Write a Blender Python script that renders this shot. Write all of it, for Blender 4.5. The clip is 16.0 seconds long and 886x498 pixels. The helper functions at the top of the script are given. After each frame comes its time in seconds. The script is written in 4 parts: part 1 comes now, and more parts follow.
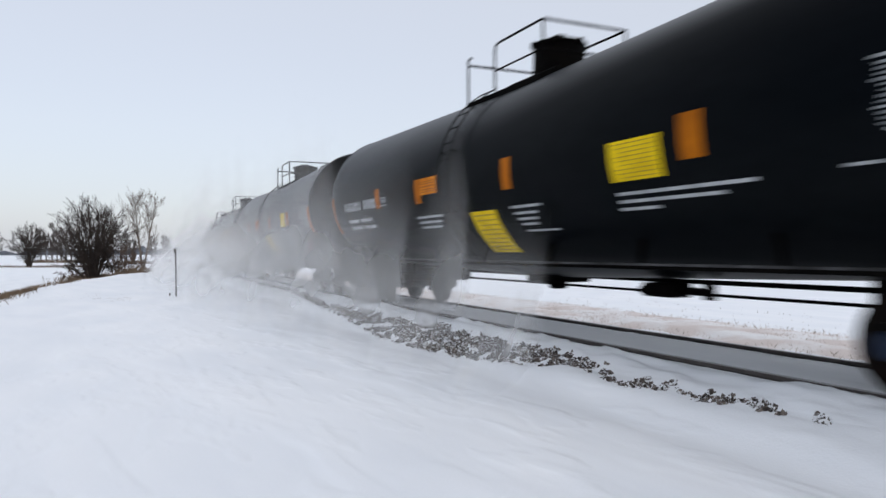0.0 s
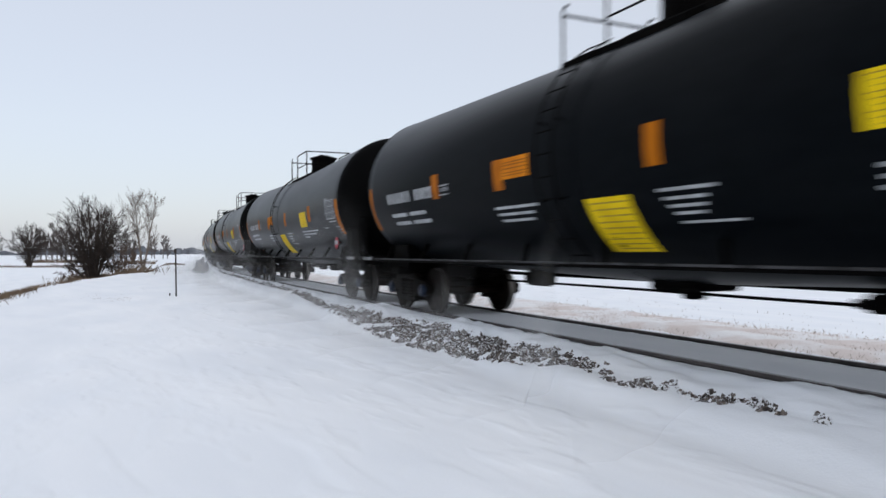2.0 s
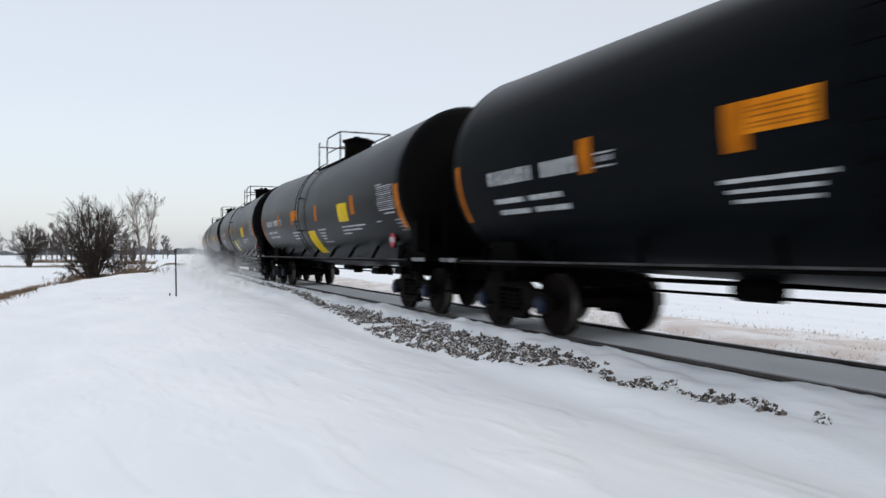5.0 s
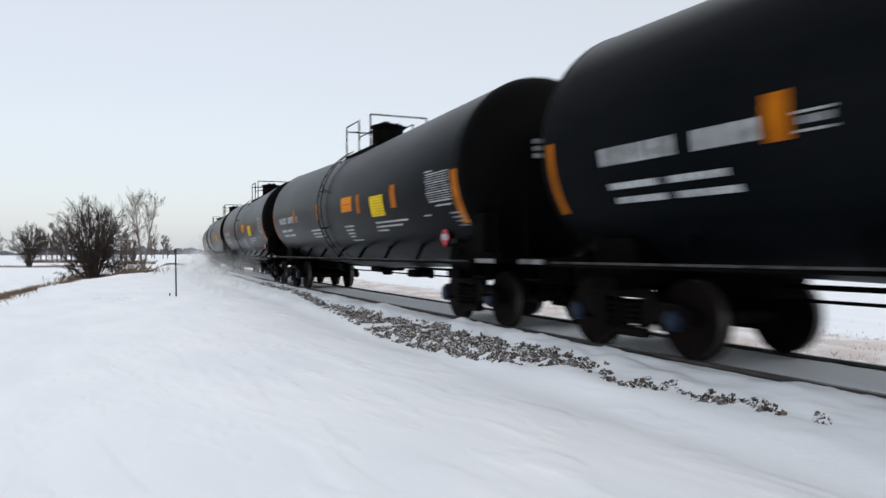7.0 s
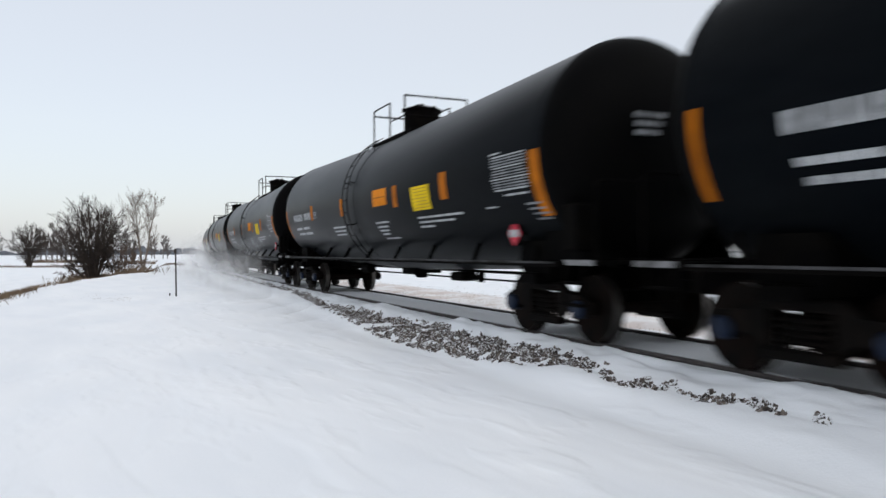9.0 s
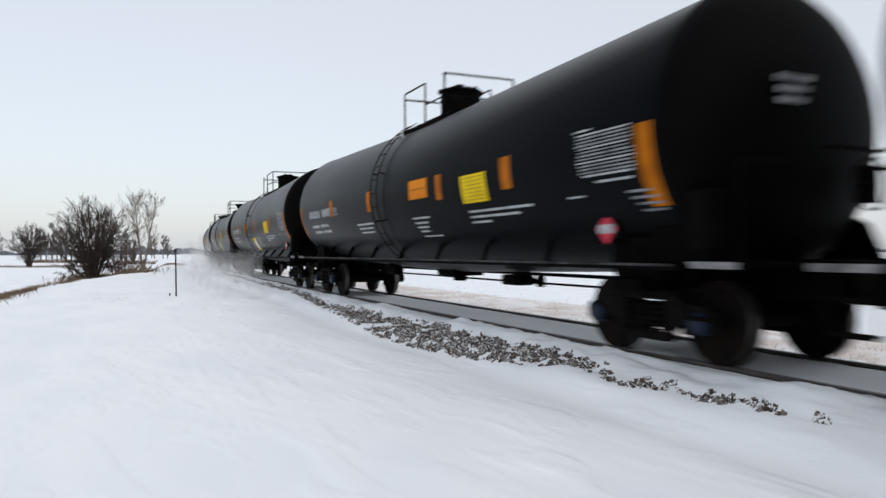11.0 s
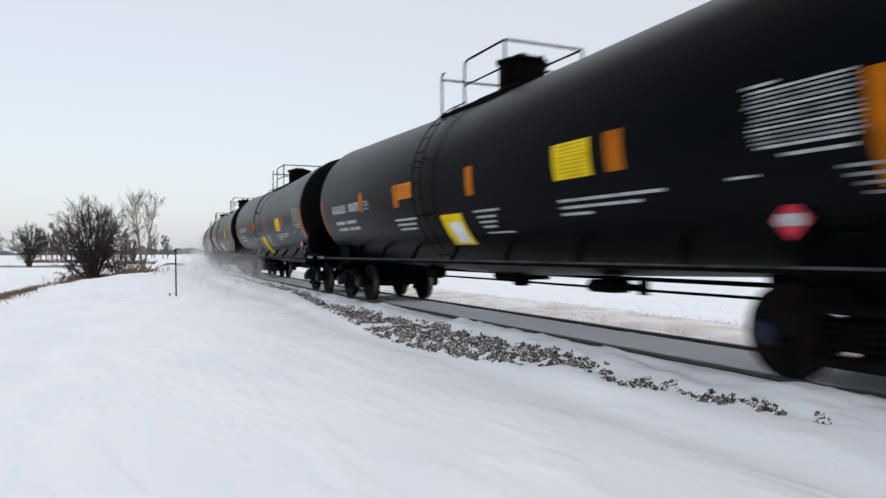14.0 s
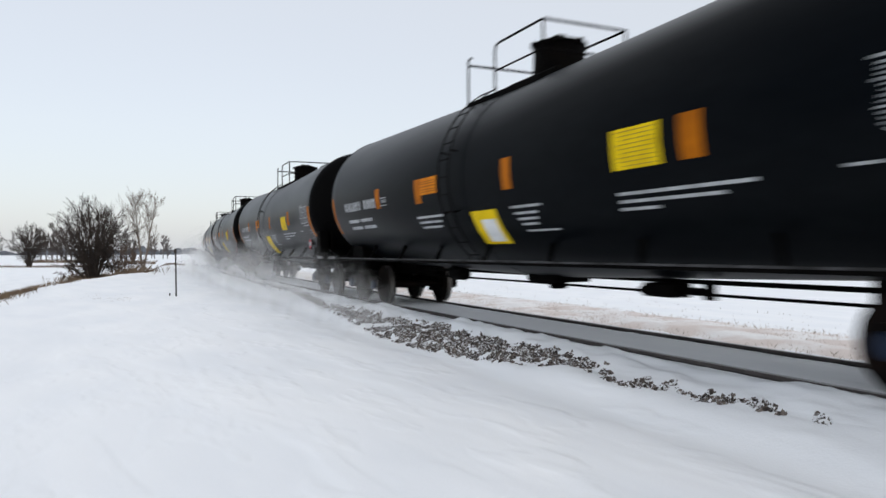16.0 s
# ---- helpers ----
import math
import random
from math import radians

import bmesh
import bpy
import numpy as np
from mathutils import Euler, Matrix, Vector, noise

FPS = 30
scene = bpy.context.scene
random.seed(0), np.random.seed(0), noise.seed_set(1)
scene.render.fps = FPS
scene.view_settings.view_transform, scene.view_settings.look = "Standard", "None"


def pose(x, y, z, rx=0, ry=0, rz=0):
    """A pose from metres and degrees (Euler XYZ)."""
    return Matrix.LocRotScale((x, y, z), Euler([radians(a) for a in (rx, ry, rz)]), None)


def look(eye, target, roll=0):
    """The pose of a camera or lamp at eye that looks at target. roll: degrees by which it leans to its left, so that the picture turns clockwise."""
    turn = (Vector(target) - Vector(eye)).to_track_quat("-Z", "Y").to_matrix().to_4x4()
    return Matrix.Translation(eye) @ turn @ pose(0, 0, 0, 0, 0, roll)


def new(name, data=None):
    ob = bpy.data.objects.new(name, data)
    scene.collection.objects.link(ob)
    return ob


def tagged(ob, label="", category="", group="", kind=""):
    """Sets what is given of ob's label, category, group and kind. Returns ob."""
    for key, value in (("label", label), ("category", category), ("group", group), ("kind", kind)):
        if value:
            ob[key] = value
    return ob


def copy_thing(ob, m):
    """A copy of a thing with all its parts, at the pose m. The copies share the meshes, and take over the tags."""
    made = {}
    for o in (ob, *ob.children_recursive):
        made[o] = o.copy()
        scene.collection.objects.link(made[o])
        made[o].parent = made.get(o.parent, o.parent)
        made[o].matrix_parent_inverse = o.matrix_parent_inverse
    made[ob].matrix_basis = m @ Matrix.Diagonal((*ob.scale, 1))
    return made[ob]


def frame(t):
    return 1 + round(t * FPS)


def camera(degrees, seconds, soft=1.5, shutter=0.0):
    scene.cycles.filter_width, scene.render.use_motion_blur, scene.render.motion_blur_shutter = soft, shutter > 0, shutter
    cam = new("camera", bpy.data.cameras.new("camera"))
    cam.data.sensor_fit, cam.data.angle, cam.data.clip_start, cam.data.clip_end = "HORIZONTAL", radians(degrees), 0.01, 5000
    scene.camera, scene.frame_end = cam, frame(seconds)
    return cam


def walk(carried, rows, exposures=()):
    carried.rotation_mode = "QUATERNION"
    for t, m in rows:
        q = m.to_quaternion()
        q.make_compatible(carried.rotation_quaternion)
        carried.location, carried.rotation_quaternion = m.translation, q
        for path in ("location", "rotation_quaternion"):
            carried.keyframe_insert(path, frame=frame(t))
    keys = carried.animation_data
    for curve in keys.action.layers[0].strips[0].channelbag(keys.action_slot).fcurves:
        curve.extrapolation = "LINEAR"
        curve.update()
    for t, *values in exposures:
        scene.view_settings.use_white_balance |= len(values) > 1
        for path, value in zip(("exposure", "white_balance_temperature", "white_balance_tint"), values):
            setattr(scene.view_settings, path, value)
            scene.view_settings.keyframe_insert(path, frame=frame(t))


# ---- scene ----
# Track and train numbers: metres, rail head at z = 0.
EYE = 1.239
DC, TH0, K1, K2 = 6.816, -0.44168, 0.00147185, -1.8366e-06
PITCH, TRUCKS, RAD, AXIS = 18.8486, 14.58, 1.631, 2.5955
TRAVEL = (-1.16425993e-03, -3.42457466e-02, 2.01012651e+01, -1.28924976e+02)
CAR_0 = 1.5086
SECONDS = 16.0

cam = camera(63.38, SECONDS, 1.5, 0.3)
view = look((0, 0, EYE), (0, 100, EYE + 0.4386), -0.203)
EXPOSURES = [(0.0, -0.16, 6290, 12), (1.0, -0.18, 6260, 12), (2.0, -0.16, 6260, 11.5), (3.0, -0.12, 6330, 11), (5.5, -0.06, 6460, 10), (16.0, -0.06, 6500, 10)]
walk(cam, [(0.0, view), (SECONDS, view)], EXPOSURES)

# ---- world and sun: thick overcast ----
SUN_EL, SUN_AZ = radians(32), radians(150)
world = bpy.data.worlds.new("overcast_sky")
scene.world = world
world.use_nodes = True
wn, wl = world.node_tree.nodes, world.node_tree.links
wn.clear()
sky = wn.new("ShaderNodeTexSky")
sky.sky_type, sky.sun_disc = "NISHITA", False
sky.sun_elevation, sky.sun_rotation = SUN_EL, SUN_AZ
sky.air_density, sky.dust_density, sky.ozone_density = 1.0, 2.0, 1.0
bg_sky = wn.new("ShaderNodeBackground")
bg_sky.inputs["Strength"].default_value = 0.05
wl.new(sky.outputs[0], bg_sky.inputs["Color"])
# cloud layer: even pale grey near the horizon, brighter overhead, soft broad patches
geo = wn.new("ShaderNodeTexCoord")
sep = wn.new("ShaderNodeSeparateXYZ")
wl.new(geo.outputs["Generated"], sep.inputs[0])
ramp = wn.new("ShaderNodeValToRGB")
ramp.color_ramp.elements[0].position, ramp.color_ramp.elements[0].color = 0.0, (0.665, 0.684, 0.725, 1)
ramp.color_ramp.elements[1].position, ramp.color_ramp.elements[1].color = 0.75, (0.915, 0.925, 0.93, 1)
mid = ramp.color_ramp.elements.new(0.16)
mid.color = (0.727, 0.736, 0.752, 1)
upper = ramp.color_ramp.elements.new(0.34)
upper.color = (0.728, 0.737, 0.750, 1)
wl.new(sep.outputs["Z"], ramp.inputs[0])
cloud = wn.new("ShaderNodeTexNoise")
cloud.inputs["Scale"].default_value, cloud.inputs["Detail"].default_value = 1.6, 3
wl.new(geo.outputs["Generated"], cloud.inputs["Vector"])
cmap = wn.new("ShaderNodeMapRange")
cmap.inputs["To Min"].default_value, cmap.inputs["To Max"].default_value = 0.97, 1.03
wl.new(cloud.outputs[0], cmap.inputs["Value"])
cmul = wn.new("ShaderNodeVectorMath")
cmul.operation = "MULTIPLY"
wl.new(ramp.outputs[0], cmul.inputs[0])
wl.new(cmap.outputs[0], cmul.inputs[1])
bg_cloud = wn.new("ShaderNodeBackground")
bg_cloud.inputs["Strength"].default_value = 0.87
wl.new(cmul.outputs[0], bg_cloud.inputs["Color"])
wadd = wn.new("ShaderNodeAddShader")
wout = wn.new("ShaderNodeOutputWorld")
wl.new(bg_sky.outputs[0], wadd.inputs[0])
wl.new(bg_cloud.outputs[0], wadd.inputs[1])
wl.new(wadd.outputs[0], wout.inputs[0])

sun_data = bpy.data.lights.new("sun", "SUN")
sun_data.energy, sun_data.angle, sun_data.color = 0.5, radians(30), (1.0, 0.97, 0.93)
sun = new("sun", sun_data)
sun.rotation_euler = (radians(90) - SUN_EL, 0, -SUN_AZ + radians(180))


# ---- materials ----
def material(name, base, rough=0.6, metal=0.0, spec=0.5, var=0.25, scale=6.0, detail=60.0, bump=0.0, second=None, stretch=(1, 1, 1), split=(0.45, 0.62), coord="Object"):
    """Two scales of variation: broad stains towards a second colour and a fine grain, with a little relief."""
    m = bpy.data.materials.new(name)
    m.use_nodes = True
    n, l = m.node_tree.nodes, m.node_tree.links
    b = n["Principled BSDF"]
    b.inputs["Metallic"].default_value = metal
    b.inputs["Specular IOR Level"].default_value = spec
    tc = n.new("ShaderNodeTexCoord")
    mp = n.new("ShaderNodeMapping")
    mp.inputs["Scale"].default_value = stretch
    l.new(tc.outputs[coord], mp.inputs["Vector"])
    broad = n.new("ShaderNodeTexNoise")
    broad.inputs["Scale"].default_value, broad.inputs["Detail"].default_value = scale, 5
    fine = n.new("ShaderNodeTexNoise")
    fine.inputs["Scale"].default_value, fine.inputs["Detail"].default_value = detail, 3
    for t in (broad, fine):
        l.new(mp.outputs[0], t.inputs["Vector"])
    sel = n.new("ShaderNodeMapRange")
    sel.inputs["From Min"].default_value, sel.inputs["From Max"].default_value = split
    l.new(broad.outputs[0], sel.inputs["Value"])
    mix = n.new("ShaderNodeMix")
    mix.data_type = "RGBA"
    mix.inputs["A"].default_value = (*base, 1)
    mix.inputs["B"].default_value = (*(second or [c * (1 - var) for c in base]), 1)
    l.new(sel.outputs[0], mix.inputs["Factor"])
    gr = n.new("ShaderNodeMapRange")
    gr.inputs["From Min"].default_value, gr.inputs["From Max"].default_value = 0.3, 0.7
    gr.inputs["To Min"].default_value, gr.inputs["To Max"].default_value = 1 - var * 0.5, 1 + var * 0.35
    l.new(fine.outputs[0], gr.inputs["Value"])
    mul = n.new("ShaderNodeMix")
    mul.data_type, mul.blend_type = "RGBA", "MULTIPLY"
    mul.inputs["Factor"].default_value = 1.0
    l.new(mix.outputs["Result"], mul.inputs["A"])
    l.new(gr.outputs[0], mul.inputs["B"])
    l.new(mul.outputs["Result"], b.inputs["Base Color"])
    rr = n.new("ShaderNodeMapRange")
    rr.inputs["To Min"].default_value, rr.inputs["To Max"].default_value = max(0.03, rough - 0.1), min(1, rough + 0.1)
    l.new(broad.outputs[0], rr.inputs["Value"])
    l.new(rr.outputs[0], b.inputs["Roughness"])
    if bump:
        bp = n.new("ShaderNodeBump")
        bp.inputs["Strength"].default_value, bp.inputs["Distance"].default_value = 0.6, bump
        l.new(fine.outputs[0], bp.inputs["Height"])
        l.new(bp.outputs[0], b.inputs["Normal"])
    return m


TANK_PAINT = material("black_tank_paint", (0.0023, 0.0032, 0.0044), 0.38, 0, 0.03, 0.3, 0.7, 9, 0.0, (0.0066, 0.0075, 0.0084), (0.35, 1, 1), (0.4, 0.7))


def clear_coat_gloss(m, low, high, start):
    """Gloss that stays faint face-on and rises towards a grazing view, as on thin dusty enamel."""
    n, l = m.node_tree.nodes, m.node_tree.links
    lw = n.new("ShaderNodeLayerWeight")
    lw.inputs["Blend"].default_value = 0.5
    mr = n.new("ShaderNodeMapRange")
    mr.interpolation_type = "SMOOTHSTEP"
    mr.inputs["From Min"].default_value, mr.inputs["From Max"].default_value = start, 1.0
    mr.inputs["To Min"].default_value, mr.inputs["To Max"].default_value = low, high
    l.new(lw.outputs["Facing"], mr.inputs["Value"])
    l.new(mr.outputs[0], n["Principled BSDF"].inputs["Specular IOR Level"])
    n["Principled BSDF"].inputs["Specular Tint"].default_value = (0.74, 0.88, 1.0, 1)


clear_coat_gloss(TANK_PAINT, 0.018, 0.24, 0.6)
# domed ends: a darker, duller black than the tank's sides
HEAD_BLACK = material("darker_tank_head", (0.0012, 0.0013, 0.0015), 0.6, 0, 0.03, 0.3, 0.9, 12, 0.001, (0.002, 0.002, 0.002))
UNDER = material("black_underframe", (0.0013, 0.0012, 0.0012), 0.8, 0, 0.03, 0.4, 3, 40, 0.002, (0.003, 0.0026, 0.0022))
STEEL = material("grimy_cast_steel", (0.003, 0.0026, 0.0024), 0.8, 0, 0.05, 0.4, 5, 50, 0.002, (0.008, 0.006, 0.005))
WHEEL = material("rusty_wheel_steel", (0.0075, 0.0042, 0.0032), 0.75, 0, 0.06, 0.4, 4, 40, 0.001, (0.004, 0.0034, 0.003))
TREAD = material("worn_tread_steel", (0.10, 0.095, 0.09), 0.45, 0.7, 0.4, 0.2, 6, 60)
BLUE = material("blue_bearing_cap", (0.004, 0.012, 0.034), 0.5, 0, 0.2, 0.3, 8, 60)
ORANGE = material("orange_reflective_sheet", (0.43, 0.128, 0.003), 0.6, 0, 0.06, 0.2, 2.5, 30, 0.0, (0.32, 0.093, 0.003))
ORANGE_LIGHT = material("bright_orange_panel", (0.68, 0.225, 0.008), 0.6, 0, 0.06, 0.15, 2.5, 30, 0.0, (0.58, 0.18, 0.006))
YELLOW = material("yellow_panel_paint", (0.78, 0.56, 0.006), 0.6, 0, 0.06, 0.15, 3, 30, 0.0, (0.66, 0.46, 0.006))
WHITE = material("white_stencil_paint", (0.46, 0.475, 0.49), 0.65, 0, 0.1, 0.4, 7, 45, 0.0, (0.30, 0.31, 0.32))
GREY_STENCIL = material("worn_stencil_paint", (0.26, 0.27, 0.285), 0.65, 0, 0.1, 0.4, 6, 45, 0.0, (0.14, 0.145, 0.155))
SILL = material("pale_sill_edge", (0.060, 0.060, 0.063), 0.7, 0, 0.1, 0.35, 4, 40, 0.0, (0.02, 0.02, 0.02))
EDGE = material("pale_step_edge", (0.20, 0.20, 0.21), 0.6, 0, 0.3, 0.35, 4, 40, 0.0, (0.08, 0.08, 0.08))
PLACARD_WHITE = material("white_notice_paint", (0.74, 0.75, 0.76), 0.6, 0, 0.1, 0.15, 5, 40)
RED = material("red_placard", (0.55, 0.02, 0.05), 0.5, 0, 0.3, 0.2, 5, 40)
LETTER_BROWN = material("brown_lettering", (0.34, 0.11, 0.005), 0.6, 0, 0.1, 0.3, 8, 40)
LETTER = material("dark_lettering", (0.40, 0.27, 0.012), 0.6, 0, 0.3, 0.3, 8, 40)
RAIL_SIDE = material("rusty_rail_steel", (0.075, 0.066, 0.064), 0.8, 0, 0.2, 0.35, 3, 40, 0.002, (0.05, 0.045, 0.044))
RAIL_TOP = material("polished_rail_head", (0.20, 0.20, 0.21), 0.45, 0.7, 0.5, 0.2, 2, 40)
TIE = material("creosoted_timber", (0.05, 0.04, 0.032), 0.85, 0, 0.2, 0.4, 4, 30, 0.004, (0.09, 0.075, 0.06), (1, 6, 1))
BARK = material("dark_winter_bark", (0.032, 0.026, 0.023), 0.9, 0, 0.2, 0.35, 2, 20, 0.004, (0.058, 0.045, 0.038))
BARK_PALE = material("pale_winter_bark", (0.20, 0.17, 0.145), 0.9, 0, 0.2, 0.3, 2, 20, 0.004, (0.12, 0.10, 0.085))
BRUSH = material("brown_dead_brush", (0.12, 0.083, 0.063), 0.9, 0, 0.2, 0.35, 2, 20, 0.004, (0.05, 0.036, 0.03))
BARK_MID = material("grey_brown_bark", (0.10, 0.088, 0.082), 0.9, 0, 0.2, 0.3, 1, 10, 0.0, (0.05, 0.044, 0.042))
BARK_FAR = material("grey_winter_bark", (0.13, 0.118, 0.115), 0.9, 0, 0.2, 0.3, 1, 10, 0.0, (0.09, 0.08, 0.078))
GRASS = material("dead_grass", (0.17, 0.125, 0.085), 0.9, 0, 0.2, 0.35, 0.6, 12, 0.0, (0.10, 0.072, 0.05))
GRASS_PALE = material("frosted_dead_grass", (0.57, 0.50, 0.465), 0.95, 0, 0.2, 0.25, 0.8, 14, 0.0, (0.66, 0.61, 0.575))
SOD = material("frosted_sod", (0.66, 0.60, 0.575), 0.95, 0, 0.2, 0.2, 0.9, 30, 0.01, (0.80, 0.80, 0.81), (1, 1, 1), (0.40, 0.56))
WOODS = material("distant_woods", (0.15, 0.165, 0.19), 0.95, 0, 0.1, 0.25, 0.02, 0.4, 0.0, (0.12, 0.13, 0.15))
POST_IRON = material("weathered_iron_post", (0.045, 0.038, 0.034), 0.8, 0.3, 0.3, 0.4, 6, 60, 0.001)


def snow_material(name, bump, ripple, dark=(0.80, 0.835, 0.88), light=(0.86, 0.887, 0.92)):
    m = bpy.data.materials.new(name)
    m.use_nodes = True
    n, l = m.node_tree.nodes, m.node_tree.links
    b = n["Principled BSDF"]
    b.inputs["Roughness"].default_value = 0.75
    b.inputs["Specular IOR Level"].default_value = 0.25
    tc = n.new("ShaderNodeTexCoord")
    mp = n.new("ShaderNodeMapping")
    mp.vector_type = "TEXTURE"
    mp.inputs["Rotation"].default_value = (0, 0, radians(-63))
    mp.inputs["Scale"].default_value = (2.6, 1.0, 1)
    l.new(tc.outputs["Object"], mp.inputs["Vector"])
    drift = n.new("ShaderNodeTexNoise")
    drift.inputs["Scale"].default_value, drift.inputs["Detail"].default_value = 0.9, 3
    drift.inputs["Roughness"].default_value = 0.45
    l.new(mp.outputs[0], drift.inputs["Vector"])
    grain = n.new("ShaderNodeTexNoise")
    grain.inputs["Scale"].default_value, grain.inputs["Detail"].default_value = 38, 4
    l.new(tc.outputs["Object"], grain.inputs["Vector"])
    col = n.new("ShaderNodeValToRGB")
    col.color_ramp.elements[0].position, col.color_ramp.elements[0].color = 0.32, (*dark, 1)
    col.color_ramp.elements[1].position, col.color_ramp.elements[1].color = 0.68, (*light, 1)
    l.new(drift.outputs[0], col.inputs[0])
    l.new(col.outputs[0], b.inputs["Base Color"])
    b1 = n.new("ShaderNodeBump")
    b1.inputs["Strength"].default_value, b1.inputs["Distance"].default_value = 0.8, ripple
    l.new(drift.outputs[0], b1.inputs["Height"])
    b2 = n.new("ShaderNodeBump")
    b2.inputs["Strength"].default_value, b2.inputs["Distance"].default_value = 0.35, bump
    l.new(grain.outputs[0], b2.inputs["Height"])
    # small wind-cut ledges
    mp2 = n.new("ShaderNodeMapping")
    mp2.vector_type = "TEXTURE"
    mp2.inputs["Rotation"].default_value = (0, 0, radians(-60))
    mp2.inputs["Scale"].default_value = (2.2, 1.0, 1)
    l.new(tc.outputs["Object"], mp2.inputs["Vector"])
    cut = n.new("ShaderNodeTexNoise")
    cut.inputs["Scale"].default_value, cut.inputs["Detail"].default_value = 1.5, 2.5
    l.new(mp2.outputs[0], cut.inputs["Vector"])
    ledge = n.new("ShaderNodeMapRange")
    ledge.interpolation_type = "SMOOTHSTEP"
    ledge.inputs["From Min"].default_value, ledge.inputs["From Max"].default_value = 0.52, 0.66
    l.new(cut.outputs[0], ledge.inputs["Value"])
    b3 = n.new("ShaderNodeBump")
    b3.inputs["Strength"].default_value, b3.inputs["Distance"].default_value = 0.7, ripple * 0.5
    l.new(ledge.outputs[0], b3.inputs["Height"])
    l.new(b1.outputs[0], b3.inputs["Normal"])
    l.new(b3.outputs[0], b2.inputs["Normal"])
    l.new(b2.outputs[0], b.inputs["Normal"])
    return m


SNOW = snow_material("wind_packed_snow", 0.005, 0.045)
SNOW_TRACK = snow_material("track_snow", 0.008, 0.05)
SNOW_DIRTY = snow_material("grey_swept_snow", 0.008, 0.03, (0.72, 0.745, 0.775), (0.80, 0.82, 0.845))


def powder_material(name, density, foot_from, foot_to):
    """Thin airborne powder: thick at its foot, thinning upwards and in wisps."""
    m = bpy.data.materials.new(name)
    m.use_nodes = True
    n, l = m.node_tree.nodes, m.node_tree.links
    n.clear()
    uv = n.new("ShaderNodeUVMap")
    uv.uv_map = "veil"
    sep = n.new("ShaderNodeSeparateXYZ")
    l.new(uv.outputs[0], sep.inputs[0])
    tc = n.new("ShaderNodeTexCoord")
    wisp = n.new("ShaderNodeTexNoise")
    wisp.inputs["Scale"].default_value, wisp.inputs["Detail"].default_value = 0.55, 5
    l.new(tc.outputs["Object"], wisp.inputs["Vector"])
    wr = n.new("ShaderNodeMapRange")
    wr.interpolation_type = "SMOOTHSTEP"
    wr.inputs["From Min"].default_value, wr.inputs["From Max"].default_value = 0.30, 0.68
    wr.inputs["To Min"].default_value, wr.inputs["To Max"].default_value = 0.45, 1.0
    l.new(wisp.outputs[0], wr.inputs["Value"])
    up = n.new("ShaderNodeMapRange")
    up.interpolation_type = "SMOOTHSTEP"
    up.inputs["To Min"].default_value, up.inputs["To Max"].default_value = density, 0.0
    l.new(sep.outputs["Y"], up.inputs["Value"])
    ends = n.new("ShaderNodeMapRange")
    ends.interpolation_type = "SMOOTHSTEP"
    ends.inputs["From Min"].default_value, ends.inputs["From Max"].default_value = 0.0, 0.3
    l.new(sep.outputs["X"], ends.inputs["Value"])
    m1 = n.new("ShaderNodeMath")
    m1.operation = "MULTIPLY"
    l.new(wr.outputs[0], m1.inputs[0])
    l.new(up.outputs[0], m1.inputs[1])
    m2 = n.new("ShaderNodeMath")
    m2.operation = "MULTIPLY"
    l.new(m1.outputs[0], m2.inputs[0])
    foot = n.new("ShaderNodeMapRange")
    foot.interpolation_type = "SMOOTHSTEP"
    foot.inputs["From Min"].default_value, foot.inputs["From Max"].default_value = foot_from, foot_to
    l.new(sep.outputs["Y"], foot.inputs["Value"])
    m3 = n.new("ShaderNodeMath")
    m3.operation = "MULTIPLY"
    l.new(ends.outputs[0], m3.inputs[0])
    l.new(foot.outputs[0], m3.inputs[1])
    l.new(m3.outputs[0], m2.inputs[1])
    clear = n.new("ShaderNodeBsdfTransparent")
    white = n.new("ShaderNodeBsdfDiffuse")
    back = n.new("ShaderNodeBsdfTranslucent")
    for k in (white, back):
        k.inputs["Color"].default_value = (0.93, 0.94, 0.95, 1)
    both = n.new("ShaderNodeMixShader")
    both.inputs[0].default_value = 0.5
    l.new(white.outputs[0], both.inputs[1])
    l.new(back.outputs[0], both.inputs[2])
    mix = n.new("ShaderNodeMixShader")
    l.new(m2.outputs[0], mix.inputs[0])
    l.new(clear.outputs[0], mix.inputs[1])
    l.new(both.outputs[0], mix.inputs[2])
    out = n.new("ShaderNodeOutputMaterial")
    l.new(mix.outputs[0], out.inputs["Surface"])
    return m


POWDER_GUST = powder_material("gusting_powder_snow", 0.46, 0.02, 0.30)
POWDER_LOW = powder_material("trailing_powder_snow", 0.44, 0.04, 0.30)


# ---- mesh building ----
def bend(x):
    """The tank is bent: its axis drops from both ends to the outlet in its middle."""
    return 0.03 - 0.14 * max(0.0, 1 - abs(x) / 8.1)


def sag(x):
    """How much deeper than round the tank's lower half is towards its middle."""
    return 0.025 * max(0.0, 1 - abs(x) / 7.8)


